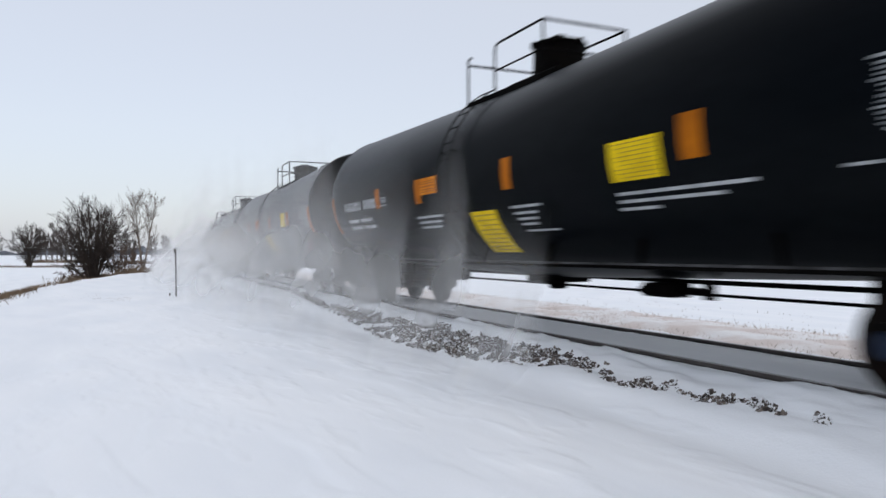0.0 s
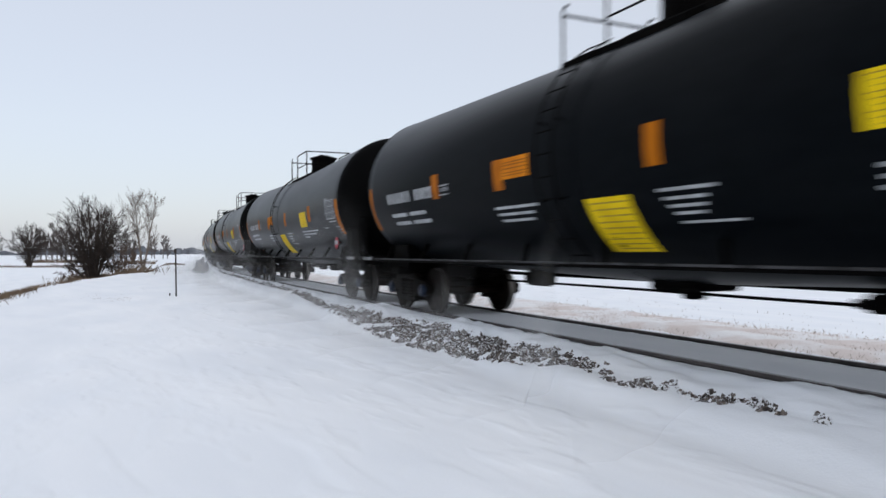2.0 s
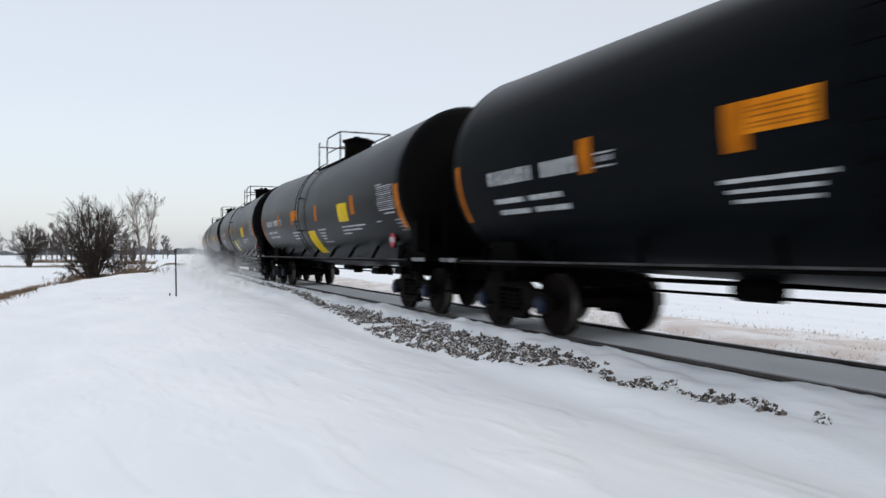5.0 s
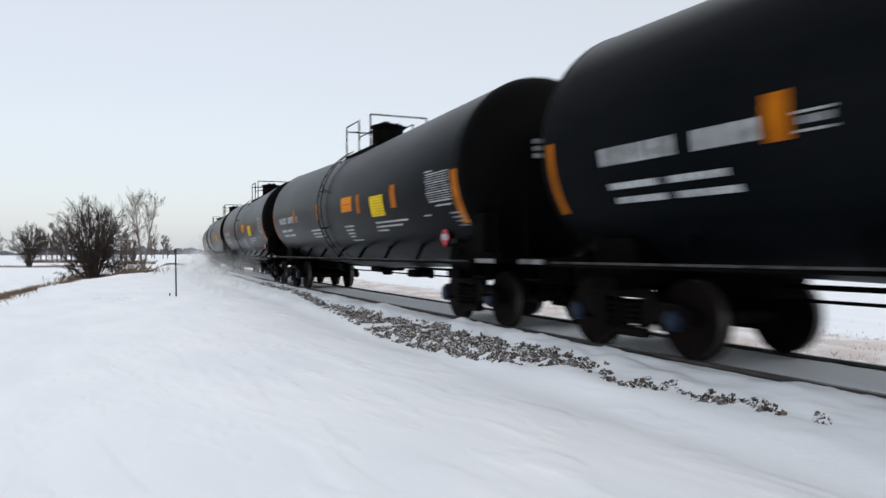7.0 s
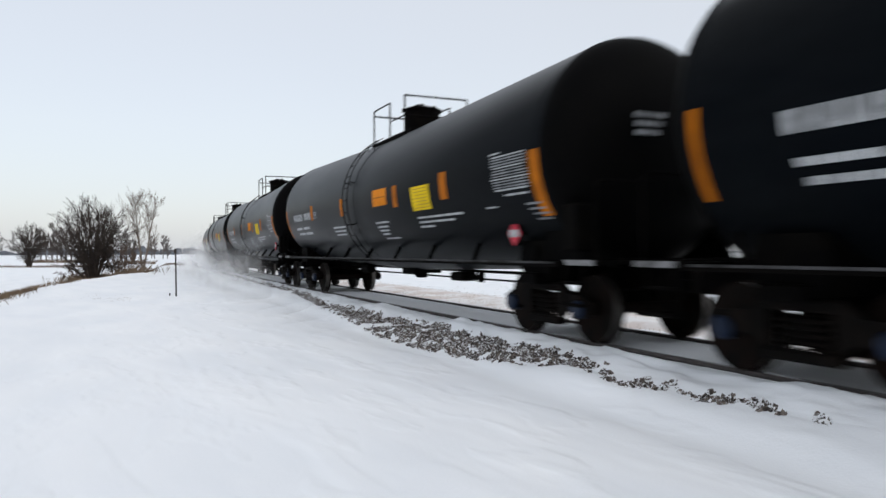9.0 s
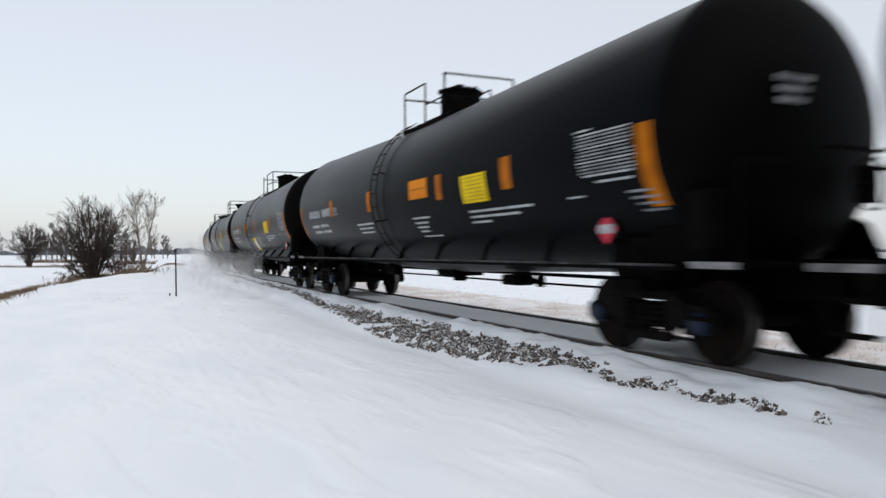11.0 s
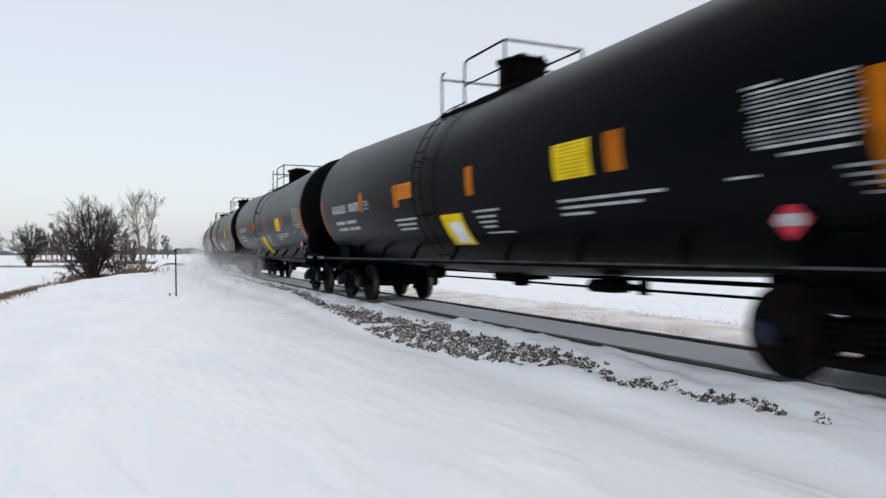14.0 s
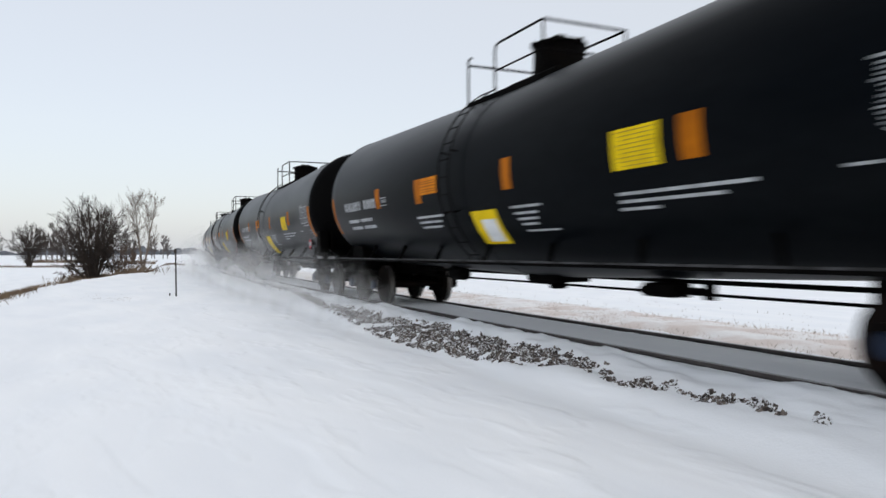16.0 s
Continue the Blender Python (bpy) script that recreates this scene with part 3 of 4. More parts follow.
def bush(name, place, height, width, stems, mat, label, seed, levels=2, tip=0.008, kids=(3, 4), shoots=12):
    """Many stems that fan out from one foot to fill a rounded, uneven crown."""
    rng = random.Random(seed)
    root = tagged(new(name), label, "tree")
    root.location = place
    stem_b, twig_b = Build(), Build()
    mid = Vector((0, 0, height * 0.50))
    for k in range(stems):
        w = 2.4 * k + rng.uniform(-0.3, 0.3)
        f = (k + 0.5) / stems
        reach = math.sqrt(f) * rng.uniform(0.85, 1.05)
        rise = math.sqrt(max(0.0, 1 - min(1, reach) ** 2 * 0.93))
        goal = Vector((math.cos(w) * reach * width / 2, math.sin(w) * reach * width / 2, height * (0.36 + 0.56 * rise * rng.uniform(0.88, 1.06))))
        foot = Vector((math.cos(w) * 0.05 * width * f, math.sin(w) * 0.05 * width * f, -0.15))
        bend = Vector((goal.x * 0.35, goal.y * 0.35, goal.z * 0.55)) + Vector([rng.uniform(-0.06, 0.06) * height for _ in range(3)])
        pts = []
        for i in range(7):
            t = i / 6
            pts.append(foot * (1 - t) ** 2 + bend * 2 * t * (1 - t) + goal * t * t + Vector([rng.uniform(-0.012, 0.012) * height * t for _ in range(3)]))
        thick = 0.0135 * height * rng.uniform(0.7, 1.15)
        stem_b.tube(pts, [thick * (1 - 0.8 * i / 6) for i in range(7)], 6)
        for j in range(shoots):
            t = 0.28 + 0.72 * (j + rng.random()) / shoots
            i = min(5, int(t * 6))
            p = pts[i].lerp(pts[i + 1], t * 6 - i)
            out = (p - mid).normalized()
            d = (pts[i + 1] - pts[i]).normalized() * 0.8 + out * 0.7 + Vector([rng.uniform(-0.75, 0.75) for _ in range(3)]) + Vector((0, 0, 0.15))
            limb(twig_b, p, d, height * rng.uniform(0.08, 0.15), max(tip, thick * (0.55 - 0.4 * t)), levels, rng, 0.04, 0.2, kids, (0.5, 0.8), (0.3, 0.8), 4, tip)
    part("trunk", stem_b, mat, root)
    part("crown", twig_b, mat, root, "leafless crown of fine crooked twigs")
    return root


def tree(name, place, height, mat, label, seed, stems=((0.0, 1.0),), levels=4, r=0.16, tip=0.008, up=0.12, kids=(3, 5), spread=(0.35, 0.8), low=1):
    rng = random.Random(seed)
    root = tagged(new(name), label, "tree")
    root.location = place
    tb, cb = Build(), Build()
    for lean, f in stems:
        h = height * f
        p0, d = Vector((0, 0, -0.2)), Vector((lean, rng.uniform(-0.08, 0.08), 1)).normalized()
        pts, rs = [p0], [r]
        for i in range(6):
            d = (d + Vector((rng.uniform(-0.06, 0.06), rng.uniform(-0.06, 0.06), 0.03))).normalized()
            pts.append(pts[-1] + d * (h * 0.86 / 6))
            rs.append(r * (1 - 0.13 * (i + 1)))
        tb.tube(pts, rs, 7)
        for i in range(low, 7):
            for k in range(rng.randint(2, 4)):
                w = rng.uniform(0, 6.283)
                tilt = rng.uniform(*spread)
                nd = Vector((math.cos(w) * math.sin(tilt), math.sin(w) * math.sin(tilt), math.cos(tilt)))
                limb(cb, pts[i], nd, h * rng.uniform(0.14, 0.26) * (1.15 - 0.1 * i), rs[i] * 0.5, levels - 1, rng, up, 0.16, kids, (0.55, 0.8), (0.25, 0.7), 4, tip)
    part("trunk", tb, mat, root)
    part("crown", cb, mat, root, "leafless crown of thin branches")
    return root


bush("bare_bush", spot(-0.487, 56), 6.1, 5.6, 34, BARK, "large dark leafless bush with many stems in snow", 5, 2, 0.010, (3, 4), 15)
bush("bare_bush", spot(-0.577, 130), 7.2, 6.2, 22, BARK, "smaller dark leafless bush standing in the field", 8, 2, 0.02, (3, 4), 11)
tree("bare_tree", spot(-0.419, 92), 10.0, BARK_PALE, "tall pale leafless tree with two leaning stems", 12, ((-0.09, 1.0), (0.20, 0.96)), 4, 0.17, 0.011, 0.10, (3, 4), (0.4, 0.95), 2)
bush("bare_bush", spot(-0.440, 61), 2.6, 4.6, 16, BRUSH, "low tangled brown brush beside the larger bush", 21, 2, 0.010, (3, 4), 8)
bush("bare_bush", spot(-0.455, 64), 3.9, 3.6, 10, BRUSH, "taller brown brush leaning against the larger bush", 22, 2, 0.010, (3, 4), 7)
bush("bare_bush", spot(-0.506, 58), 1.7, 3.6, 14, BRUSH, "low dead scrub round the foot of the larger bush", 23, 2, 0.012, (3, 4), 8)
for k, (px, dep, h) in enumerate([(-0.545, 190, 9.6), (-0.532, 200, 9.4), (-0.560, 205, 9.6), (-0.518, 200, 9.2), (-0.505, 215, 9.4), (-0.553, 215, 9.5), (-0.538, 195, 9.0), (-0.526, 205, 9.0), (-0.441, 150, 7.8), (-0.430, 160, 5.6), (-0.620, 240, 9.5)]):
    tree("bare_tree", spot(px, dep), h, BARK_MID, "grey-brown leafless tree far out in the field", 40 + k, ((0.02, 1.0),), 3, 0.17, 0.045, 0.08, (3, 4))
for k, (px, dep, h) in enumerate([(-0.390, 300, 9.5), (-0.384, 310, 8.0), (-0.402, 290, 7.6), (-0.406, 330, 10.5)]):
    tree("bare_tree", spot(px, dep), h, BARK_FAR, "grey leafless tree far out in the field", 60 + k, ((0.0, 1.0),), 3, 0.2, 0.075, 0.05, (3, 4), (0.5, 1.0))


def grass_patch(name, points, mat, label, h=(0.15, 0.4), width=0.012, seed=1):
    """Dead grass blades at the points given."""
    rng = random.Random(seed)
    b = Build()
    P = np.array(points)
    Z = ground_height(P[:, 0], P[:, 1])
    for (x, y), z in zip(points, Z):
        hh = rng.uniform(*h)
        w = rng.uniform(0, 6.283)
        o = Vector((math.cos(w), math.sin(w), 0))
        lean = rng.uniform(0.1, 0.8) * hh
        v = rng.uniform(0, 6.283)
        lv = Vector((math.cos(v), math.sin(v), 0)) * lean
        p = Vector((x, y, float(z) - 0.02))
        b.add([p - o * width, p + o * width, p + lv * 0.4 + o * width * 0.7 + Vector((0, 0, hh * 0.6)), p + lv + Vector((0, 0, hh))], [(0, 1, 2), (0, 2, 3)])
    me = b.mesh(name, [mat], 0)
    return tagged(new(name, me), label, "grass", kind="stuff")


def scatter(n, fn, seed):
    rng = random.Random(seed)
    return [fn(rng) for _ in range(n)]


def on_edge(rng):
    s = rng.uniform(8, 46)
    q = float(bank_edge(s)) + rng.gauss(0.35, 0.35) + (float(fbm(np.array([s / 6.0]), np.array([1.7]), 3)[0]) - 0.5) * 1.6
    return beside(s, q, 0)[:2]


def round_bush(rng):
    d = rng.uniform(53, 66)
    return (-0.470 + rng.gauss(0.0, 0.024)) * d, d


def field_line(d0, d1, p0, p1):
    def f(rng):
        d = rng.uniform(d0, d1)
        return rng.uniform(p0, p1) * d, d
    return f


def far_verge(rng):
    s = 1 + 49 * rng.random() ** 1.3
    q = -4.75 + max(-1.7, min(1.7, rng.gauss(0, 0.75)))
    return beside(s, q, 0)[:2]


def far_stubble(rng):
    return beside(2 + 40 * rng.random(), -6.6 - 9 * rng.random() ** 1.5, 0)[:2]


def bank_tuft(rng):
    return beside(rng.uniform(27, 36), rng.uniform(6.6, 8.4), 0)[:2]


def near_point(c):
    def f(rng):
        return c[0] + rng.gauss(0, 0.28), c[1] + rng.gauss(0, 0.16)
    return f


def build_verge():
    """A low, lumpy sod of frosted grass along the far side of the track."""
    S, Q = np.meshgrid(np.concatenate([np.arange(-4, 30, 0.16), np.geomspace(30, 140, 120)]), np.arange(-6.9, -2.6, 0.11), indexing="ij")
    P = np.array([beside(float(a), float(c), 0) for a, c in zip(S.ravel(), Q.ravel())])
    z = ground_height(P[:, 0], P[:, 1])
    a, c = S.ravel(), Q.ravel()
    edge = np.minimum((c + 6.7) / 0.8, (-2.9 - c) / 0.8)
    lump = (fbm(a / 1.6, c / 0.5, 141) - 0.5) * 0.22 + (fbm(a / 0.3, c / 0.2, 151, 3) - 0.5) * 0.07
    z = z + np.minimum(0.05, 0.05 * edge - 0.03) + lump * 0.55 + 0.01
    m = S.shape[1]
    b = Build()
    b.v = list(zip(P[:, 0].tolist(), P[:, 1].tolist(), z.tolist()))
    b.f = [(i * m + k, i * m + k + 1, (i + 1) * m + k + 1, (i + 1) * m + k)[::-1] for i in range(S.shape[0] - 1) for k in range(m - 1)]
    b.mi = [0] * len(b.f)
    thing("frosted_verge", b, SOD, "frosted tan grass sod along the far side of the track", "grass", "stuff", smooth=70)


build_verge()

grass_patch("grass_bank", [p for p in scatter(14000, on_edge, 1) if p[0] < -0.565 * p[1] or (p[0] < -0.5 * p[1] and (int(p[0] * 5) % 4 == 0))], GRASS, "brown dead grass poking out along the snow bank", (0.05, 0.24), 0.008, 2)
grass_patch("grass_bush", scatter(9000, round_bush, 2), GRASS, "tall brown dead grass round the foot of the bush", (0.15, 0.7), 0.014, 3)
grass_patch("grass_field", scatter(1500, field_line(91, 97, -0.43, -0.36), 4) + scatter(4000, field_line(122, 138, -0.64, -0.50), 5), GRASS, "strips of brown dead grass across the snowy field", (0.08, 0.28), 0.02, 6)
grass_patch("grass_hedge", scatter(1500, field_line(176, 206, -0.585, -0.48), 11) + scatter(500, field_line(150, 172, -0.46, -0.40), 12), GRASS, "low brown scrub along the far field edge", (0.2, 1.0), 0.04, 13)
grass_patch("grass_verge", scatter(26000, far_verge, 7), GRASS_PALE, "short frosted dead grass along the verge beyond the track", (0.04, 0.12), 0.005, 8)
grass_patch("grass_stubble", scatter(900, far_stubble, 17), GRASS, "sparse stubble poking through the snow beyond the track", (0.03, 0.09), 0.007, 18)
grass_patch("grass_tufts", [q for c in scatter(9, bank_tuft, 19) for q in scatter(26, near_point(c), int(c[0] * 977) % 10007)], GRASS, "small brown grass tufts on the snow bank", (0.02, 0.06), 0.007, 20)


def build_woods():
    """Far woods along the horizon, as many ragged clumps."""
    rng = random.Random(9)
    b = Build()
    for k in range(1500):
        a = radians(rng.uniform(-40, 40))
        d = rng.uniform(1150, 1350)
        gap = float(fbm(np.array([math.degrees(a) / 1.6]), np.array([0.3]), 81, 2)[0])
        h = max(2.0, 19 * (gap - 0.2)) * rng.uniform(0.7, 1.15)
        x, y = d * math.sin(a), d * math.cos(a)
        w = rng.uniform(3, 8)
        ring = [(x + w * math.cos(u * 1.257) * rng.uniform(0.6, 1), y + w * math.sin(u * 1.257) * rng.uniform(0.6, 1)) for u in range(5)]
        top = [(x + (px - x) * rng.uniform(0.3, 0.8), y + (py - y) * rng.uniform(0.3, 0.8), -1.2 + h * rng.uniform(0.75, 1.1)) for px, py in ring]
        vs = [(px, py, -3) for px, py in ring] + [(px, py, -1.2 + h * 0.6) for px, py in ring] + top + [(x, y, -1.2 + h)]
        fs = []
        for u in range(5):
            v = (u + 1) % 5
            fs += [(u, v, 5 + v, 5 + u), (5 + u, 5 + v, 10 + v, 10 + u), (10 + u, 10 + v, 15)]
        b.add(vs, fs)
    me = b.mesh("far_woods", [WOODS], 0)
    return tagged(new("far_woods", me), "low hazy blue-grey line of bare woods on the horizon", "woods", kind="stuff")


build_woods()


# ---- marker posts ----
def build_posts():
    x, y, z = spot(-0.3725, 27.5)
    p = tagged(new("marker_post"), "thin dark iron marker post leaning slightly in the snow", "post")
    p.location = (x, y, z)
    b = Build()
    b.box((0, 0, 0.80), (0.035, 0.035, 2.02), ry=-0.01, ch=0.006)
    b.box((0.02, 0, 0.80), (0.015, 0.055, 2.02), ry=-0.01, ch=0.003)
    part("shaft", b, POST_IRON, p)
    b = Build()
    b.box((-0.008, -0.03, 1.74), (0.10, 0.03, 0.16), ch=0.008)
    part("marker_cap", b, POST_IRON, p, "small dark cap plate")
    x, y, z = spot(-0.381, 28.0)
    b = Build()
    b.tube([(x, y, z - 0.3), (x, y, z + 0.02), (x + 0.01, y, z + 0.10)], [0.03, 0.03, 0.022], 7)
    thing("marker_stub", b, POST_IRON, "short broken iron stub sticking out of the snow", "post")


build_posts()


# ---- tank cars ----
def build_wheelset(parent, x):
    b = Build()
    for sy in (-1, 1):
        y = 0.7525 * sy
        prof = [(-0.07 * 1, 0.10), (-0.07, 0.36), (-0.065, 0.385), (-0.07, 0.457), (0.05, 0.45), (0.055, 0.478), (0.085, 0.478), (0.085, 0.39), (0.03, 0.36), (0.03, 0.13), (0.09, 0.12), (0.09, 0.08)]
        prof = [(u if sy < 0 else -u, r) for u, r in prof]
        n0 = len(b.f)
        b.lathe(prof, (0, y, 0), "y", 28)
        for k in range(n0, len(b.f)):
            if n0 + 28 * 3 <= k < n0 + 28 * 4:
                b.mi[k] = 1
        for k in range(5):
            w = 2 * math.pi * k / 5
            yo = y + 0.062 * sy
            b.box((0.25 * math.cos(w), yo - 0.02 * sy, 0.25 * math.sin(w)), (0.06, 0.03, 0.06), ry=-w, ch=0.008)
    b.lathe([(-1.02, 0.06), (-0.85, 0.075), (0.85, 0.075), (1.02, 0.06)], (0, 0, 0), "y", 14)
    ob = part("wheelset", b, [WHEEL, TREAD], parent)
    ob.location = (x, 0, 0.457)
    return ob


def build_truck(car, x):
    truck = part("truck", Build(), UNDER, car, "black cast-steel freight truck")
    bb = Build()
    bb.box((0, 0, 0.50), (0.36, 2.1, 0.28), ch=0.04)
    bb.lathe([(0.62, 0.30), (0.80, 0.30)], (0, 0, 0), "z", 18)
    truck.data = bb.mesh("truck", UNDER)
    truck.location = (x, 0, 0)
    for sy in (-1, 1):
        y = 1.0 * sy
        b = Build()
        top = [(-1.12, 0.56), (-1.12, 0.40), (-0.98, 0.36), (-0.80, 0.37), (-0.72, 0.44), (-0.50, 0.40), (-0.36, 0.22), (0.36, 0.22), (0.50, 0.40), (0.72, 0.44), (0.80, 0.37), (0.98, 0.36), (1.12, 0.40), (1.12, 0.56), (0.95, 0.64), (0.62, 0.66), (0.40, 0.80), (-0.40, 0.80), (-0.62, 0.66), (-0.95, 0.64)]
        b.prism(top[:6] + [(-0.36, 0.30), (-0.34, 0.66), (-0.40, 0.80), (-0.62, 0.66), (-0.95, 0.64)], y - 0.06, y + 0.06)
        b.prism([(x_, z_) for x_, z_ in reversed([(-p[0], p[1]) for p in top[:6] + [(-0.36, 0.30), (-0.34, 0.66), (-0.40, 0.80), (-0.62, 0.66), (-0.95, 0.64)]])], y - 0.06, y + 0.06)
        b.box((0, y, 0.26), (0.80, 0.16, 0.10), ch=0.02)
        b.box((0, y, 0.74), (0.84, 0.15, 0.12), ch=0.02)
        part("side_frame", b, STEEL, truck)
        for sx in (-1, 0, 1):
            s = Build()
            pts = [(sx * 0.19 + 0.075 * math.cos(a), y + 0.075 * math.sin(a), 0.31 + 0.34 * k / 30) for k, a in ((k, k * 2 * math.pi / 6) for k in range(31))]
            s.tube(pts, 0.02, 5)
            part("spring", s, STEEL, truck)
        for sx in (-1, 1):
            c = Build()
            c.lathe([(-0.09, 0.12), (0.03, 0.125), (0.06, 0.10), (0.07, 0.05)] if sy > 0 else [(-0.07, 0.05), (-0.06, 0.10), (-0.03, 0.125), (0.09, 0.12)], (sx * 0.889, y + 0.07 * sy, 0.457), "y", 16)
            part("bearing_cap", c, BLUE, truck)
        for sx in (-1, 1):
            br = Build()
            br.box((sx * 0.37, 0.75 * sy, 0.46), (0.06, 0.12, 0.36), ry=sx * 0.15)
            br.tube([(sx * 0.37, 0.75 * sy, 0.40), (sx * 0.36, 0, 0.36)], 0.035, 6)
            part("brake_shoe", br, UNDER, truck)
    for sx in (-1, 1):
        build_wheelset(truck, sx * 0.889)
    return truck


def railing(car, kind, x_rear, x_gate, x_front):
    """Walkway round the manway with its pipe railing."""
    z0, z1, w = (3.84, 4.80, 0.79) if kind == 3 else (3.92, 4.84, 0.79)
    b = Build()
    xm = (x_rear + x_front) / 2
    for sy in (-1, 1):
        b.box((xm, sy * 0.62, z0), (x_rear - x_front, 0.40, 0.05), ch=0.008)
        b.box((xm, sy * 0.82, z0 + 0.02), (x_rear - x_front, 0.03, 0.11), ch=0.006)
        for x in (x_rear - 0.3, x_front + 0.3):
            b.box((x, sy * 0.62, z0 - 0.06), (0.08, 0.36, 0.10), ch=0.01)
            b.tube([(x, sy * 0.8, z0), (x, sy * 0.98, 3.75)], 0.025, 6)
    b.box((x_rear - 0.12, 0, 4.14), (0.24, 1.0, 0.04), ch=0.008)
    part("walkway", b, UNDER, car)
    r = 0.021
    for sy in (-1, 1):
        y = w * sy
        b = Build()
        b.tube([(x_rear, y, z0), (x_rear, y, z1 - 0.05), (x_rear - 0.06, y, z1)] + ([(x_gate, y, z1), (x_gate, y, z0)] if kind == 2 else [(x_rear - 0.12, y, z1 - 0.02)]), r, 7)
        part("rail_hoop", b, UNDER, car)
        b = Build()
        start = [(x_gate, y, z0), (x_gate, y, z1 - 0.14), (x_gate - 0.04, y, z1 - 0.03), (x_gate - 0.14, y, z1)] if kind != 2 else []
        b.tube(start + [(x_front + 0.05, y, z1), (x_front, y, z1 - 0.04), (x_front, y, z0)], r, 7)
        part("hand_rail", b, UNDER, car)
        b = Build()
        b.tube([(x_gate, y, (z0 + z1) / 2), (x_front, y, (z0 + z1) / 2)], r * 0.8, 6)
        part("mid_rail", b, UNDER, car)
    for x, z in ((x_front, z1), (x_rear, z1 - 0.12), (x_front, (z0 + z1) / 2)):
        b = Build()
        b.tube([(x, -w, z), (x, w, z)], r, 7)
        part("cross_rail", b, UNDER, car)


def ladder(car, x, sy):
    mid = AXIS + bend(x)
    arc = [radians(a) for a in np.linspace(62, -50, 18)]
    for dx in (-0.2, 0.2):
        b = Build()
        b.tube([(x + dx, sy * (RAD + 0.13) * math.cos(a), mid + (RAD + 0.13) * math.sin(a)) for a in arc] + [(x + dx, sy * 1.25, 1.02)], 0.013, 5)
        part("ladder_side", b, UNDER, car)
    for a in np.linspace(58, -48, 12):
        w = radians(a)
        b = Build()
        rr = RAD + 0.13
        b.tube([(x - 0.2, sy * rr * math.cos(w), mid + rr * math.sin(w)), (x + 0.2, sy * rr * math.cos(w), mid + rr * math.sin(w))], 0.010, 5)
        part("rung", b, UNDER, car)
    for a in (50, 15, -20):
        w = radians(a)
        for dx in (-0.2, 0.2):
            b = Build()
            b.tube([(x + dx, sy * (RAD - 0.01) * math.cos(w), mid + (RAD - 0.01) * math.sin(w)), (x + dx, sy * (RAD + 0.13) * math.cos(w), mid + (RAD + 0.13) * math.sin(w))], 0.015, 5)
            part("ladder_bracket", b, UNDER, car)


def mark(car, name, x0, x1, a0, a1, mat, label="", slant=0.0, lift=0.004):
    b = Build()
    b.sheet(x1, x0, a0, a1, lift, slant)
    return part(name, b, mat, car, label)


def bars(car, name, rows, mat, label=""):
    """Lines of writing as plain bars: (x0, x1, angle, height in degrees)."""
    for x0, x1, a, h in rows:
        mark(car, name, x0 + 0.05, x1 - 0.05, a + h * 0.34, a - h * 0.34, mat, label)


def blocks(car, name, x0, x1, a, h, n, mat, seed, gap=0.22, skip=()):
    """A line of large characters as plain upright blocks."""
    rng = random.Random(seed)
    step_x = (x1 - x0) / n
    for k in range(n):
        if k in skip:
            continue
        m = step_x * gap / 2 * rng.uniform(0.7, 1.3)
        mark(car, name, x0 + k * step_x + m, x0 + (k + 1) * step_x - m, a + h / 2, a - h / 2, mat)


def printed_panel(car, x0, x1, a0, a1, mat, label, lines, slant=0.0):
    p = mark(car, "warning_panel", x0, x1, a0, a1, mat, label, slant)
    for k in range(lines):
        f = (k + 0.8) / (lines + 0.6)
        a = a0 + (a1 - a0) * f
        h = abs(a1 - a0) / (lines + 1) * 0.24
        o = slant * f
        b = Build()
        e = (x1 - x0) * (0.08 + 0.06 * ((k * 7) % 3))
        b.sheet(x1 - e + o, x0 + (x1 - x0) * 0.07 + o, a + h / 2, a - h / 2, 0.008)
        part("lettering", b, LETTER, p)
    return p


def data_block(car, x0, x1, top, bottom, n, seed):
    rng = random.Random(seed)
    for k in range(n):
        a = top + (bottom - top) * (k + 0.5) / n
        h = abs(bottom - top) / n * rng.uniform(0.42, 0.62)
        e = rng.uniform(0, 0.08) * (x1 - x0)
        mark(car, "data_line", x0 + e * rng.random(), x1 - e, a + h / 2, a - h / 2, GREY_STENCIL if k % 4 else WHITE)


def placard(car, x, a, z_low):
    w = radians(a)
    c = Vector((x, (RAD + 0.03) * math.cos(w), AXIS + (RAD + 0.03) * math.sin(w)))
    hold = Build()
    y = c.y + 0.06
    hold.box((x, c.y - 0.02, c.z), (0.30, 0.14, 0.06))
    hold.box((x, y - 0.02, c.z), (0.36, 0.02, 0.36), ch=0.004)
    p = part("placard_holder", hold, UNDER, car)
    d = 0.19
    b = Build()
    b.prism([(x - d, c.z), (x, c.z - d), (x + d, c.z), (x, c.z + d)], y - 0.006, y + 0.004)
    part("placard", b, RED, p, "red diamond hazard placard with a white band")
    b = Build()
    b.prism([(x - d * 0.72, c.z - 0.055), (x + d * 0.72, c.z - 0.055), (x + d * 0.72, c.z + 0.055), (x - d * 0.72, c.z + 0.055)], y + 0.002, y + 0.009)
    part("placard_band", b, WHITE, p)


def slope_bottom(b):
    b.v = [(x, y, bend(x) + (z if z > AXIS else AXIS + (z - AXIS) * (1 + sag(x)))) for x, y, z in b.v]


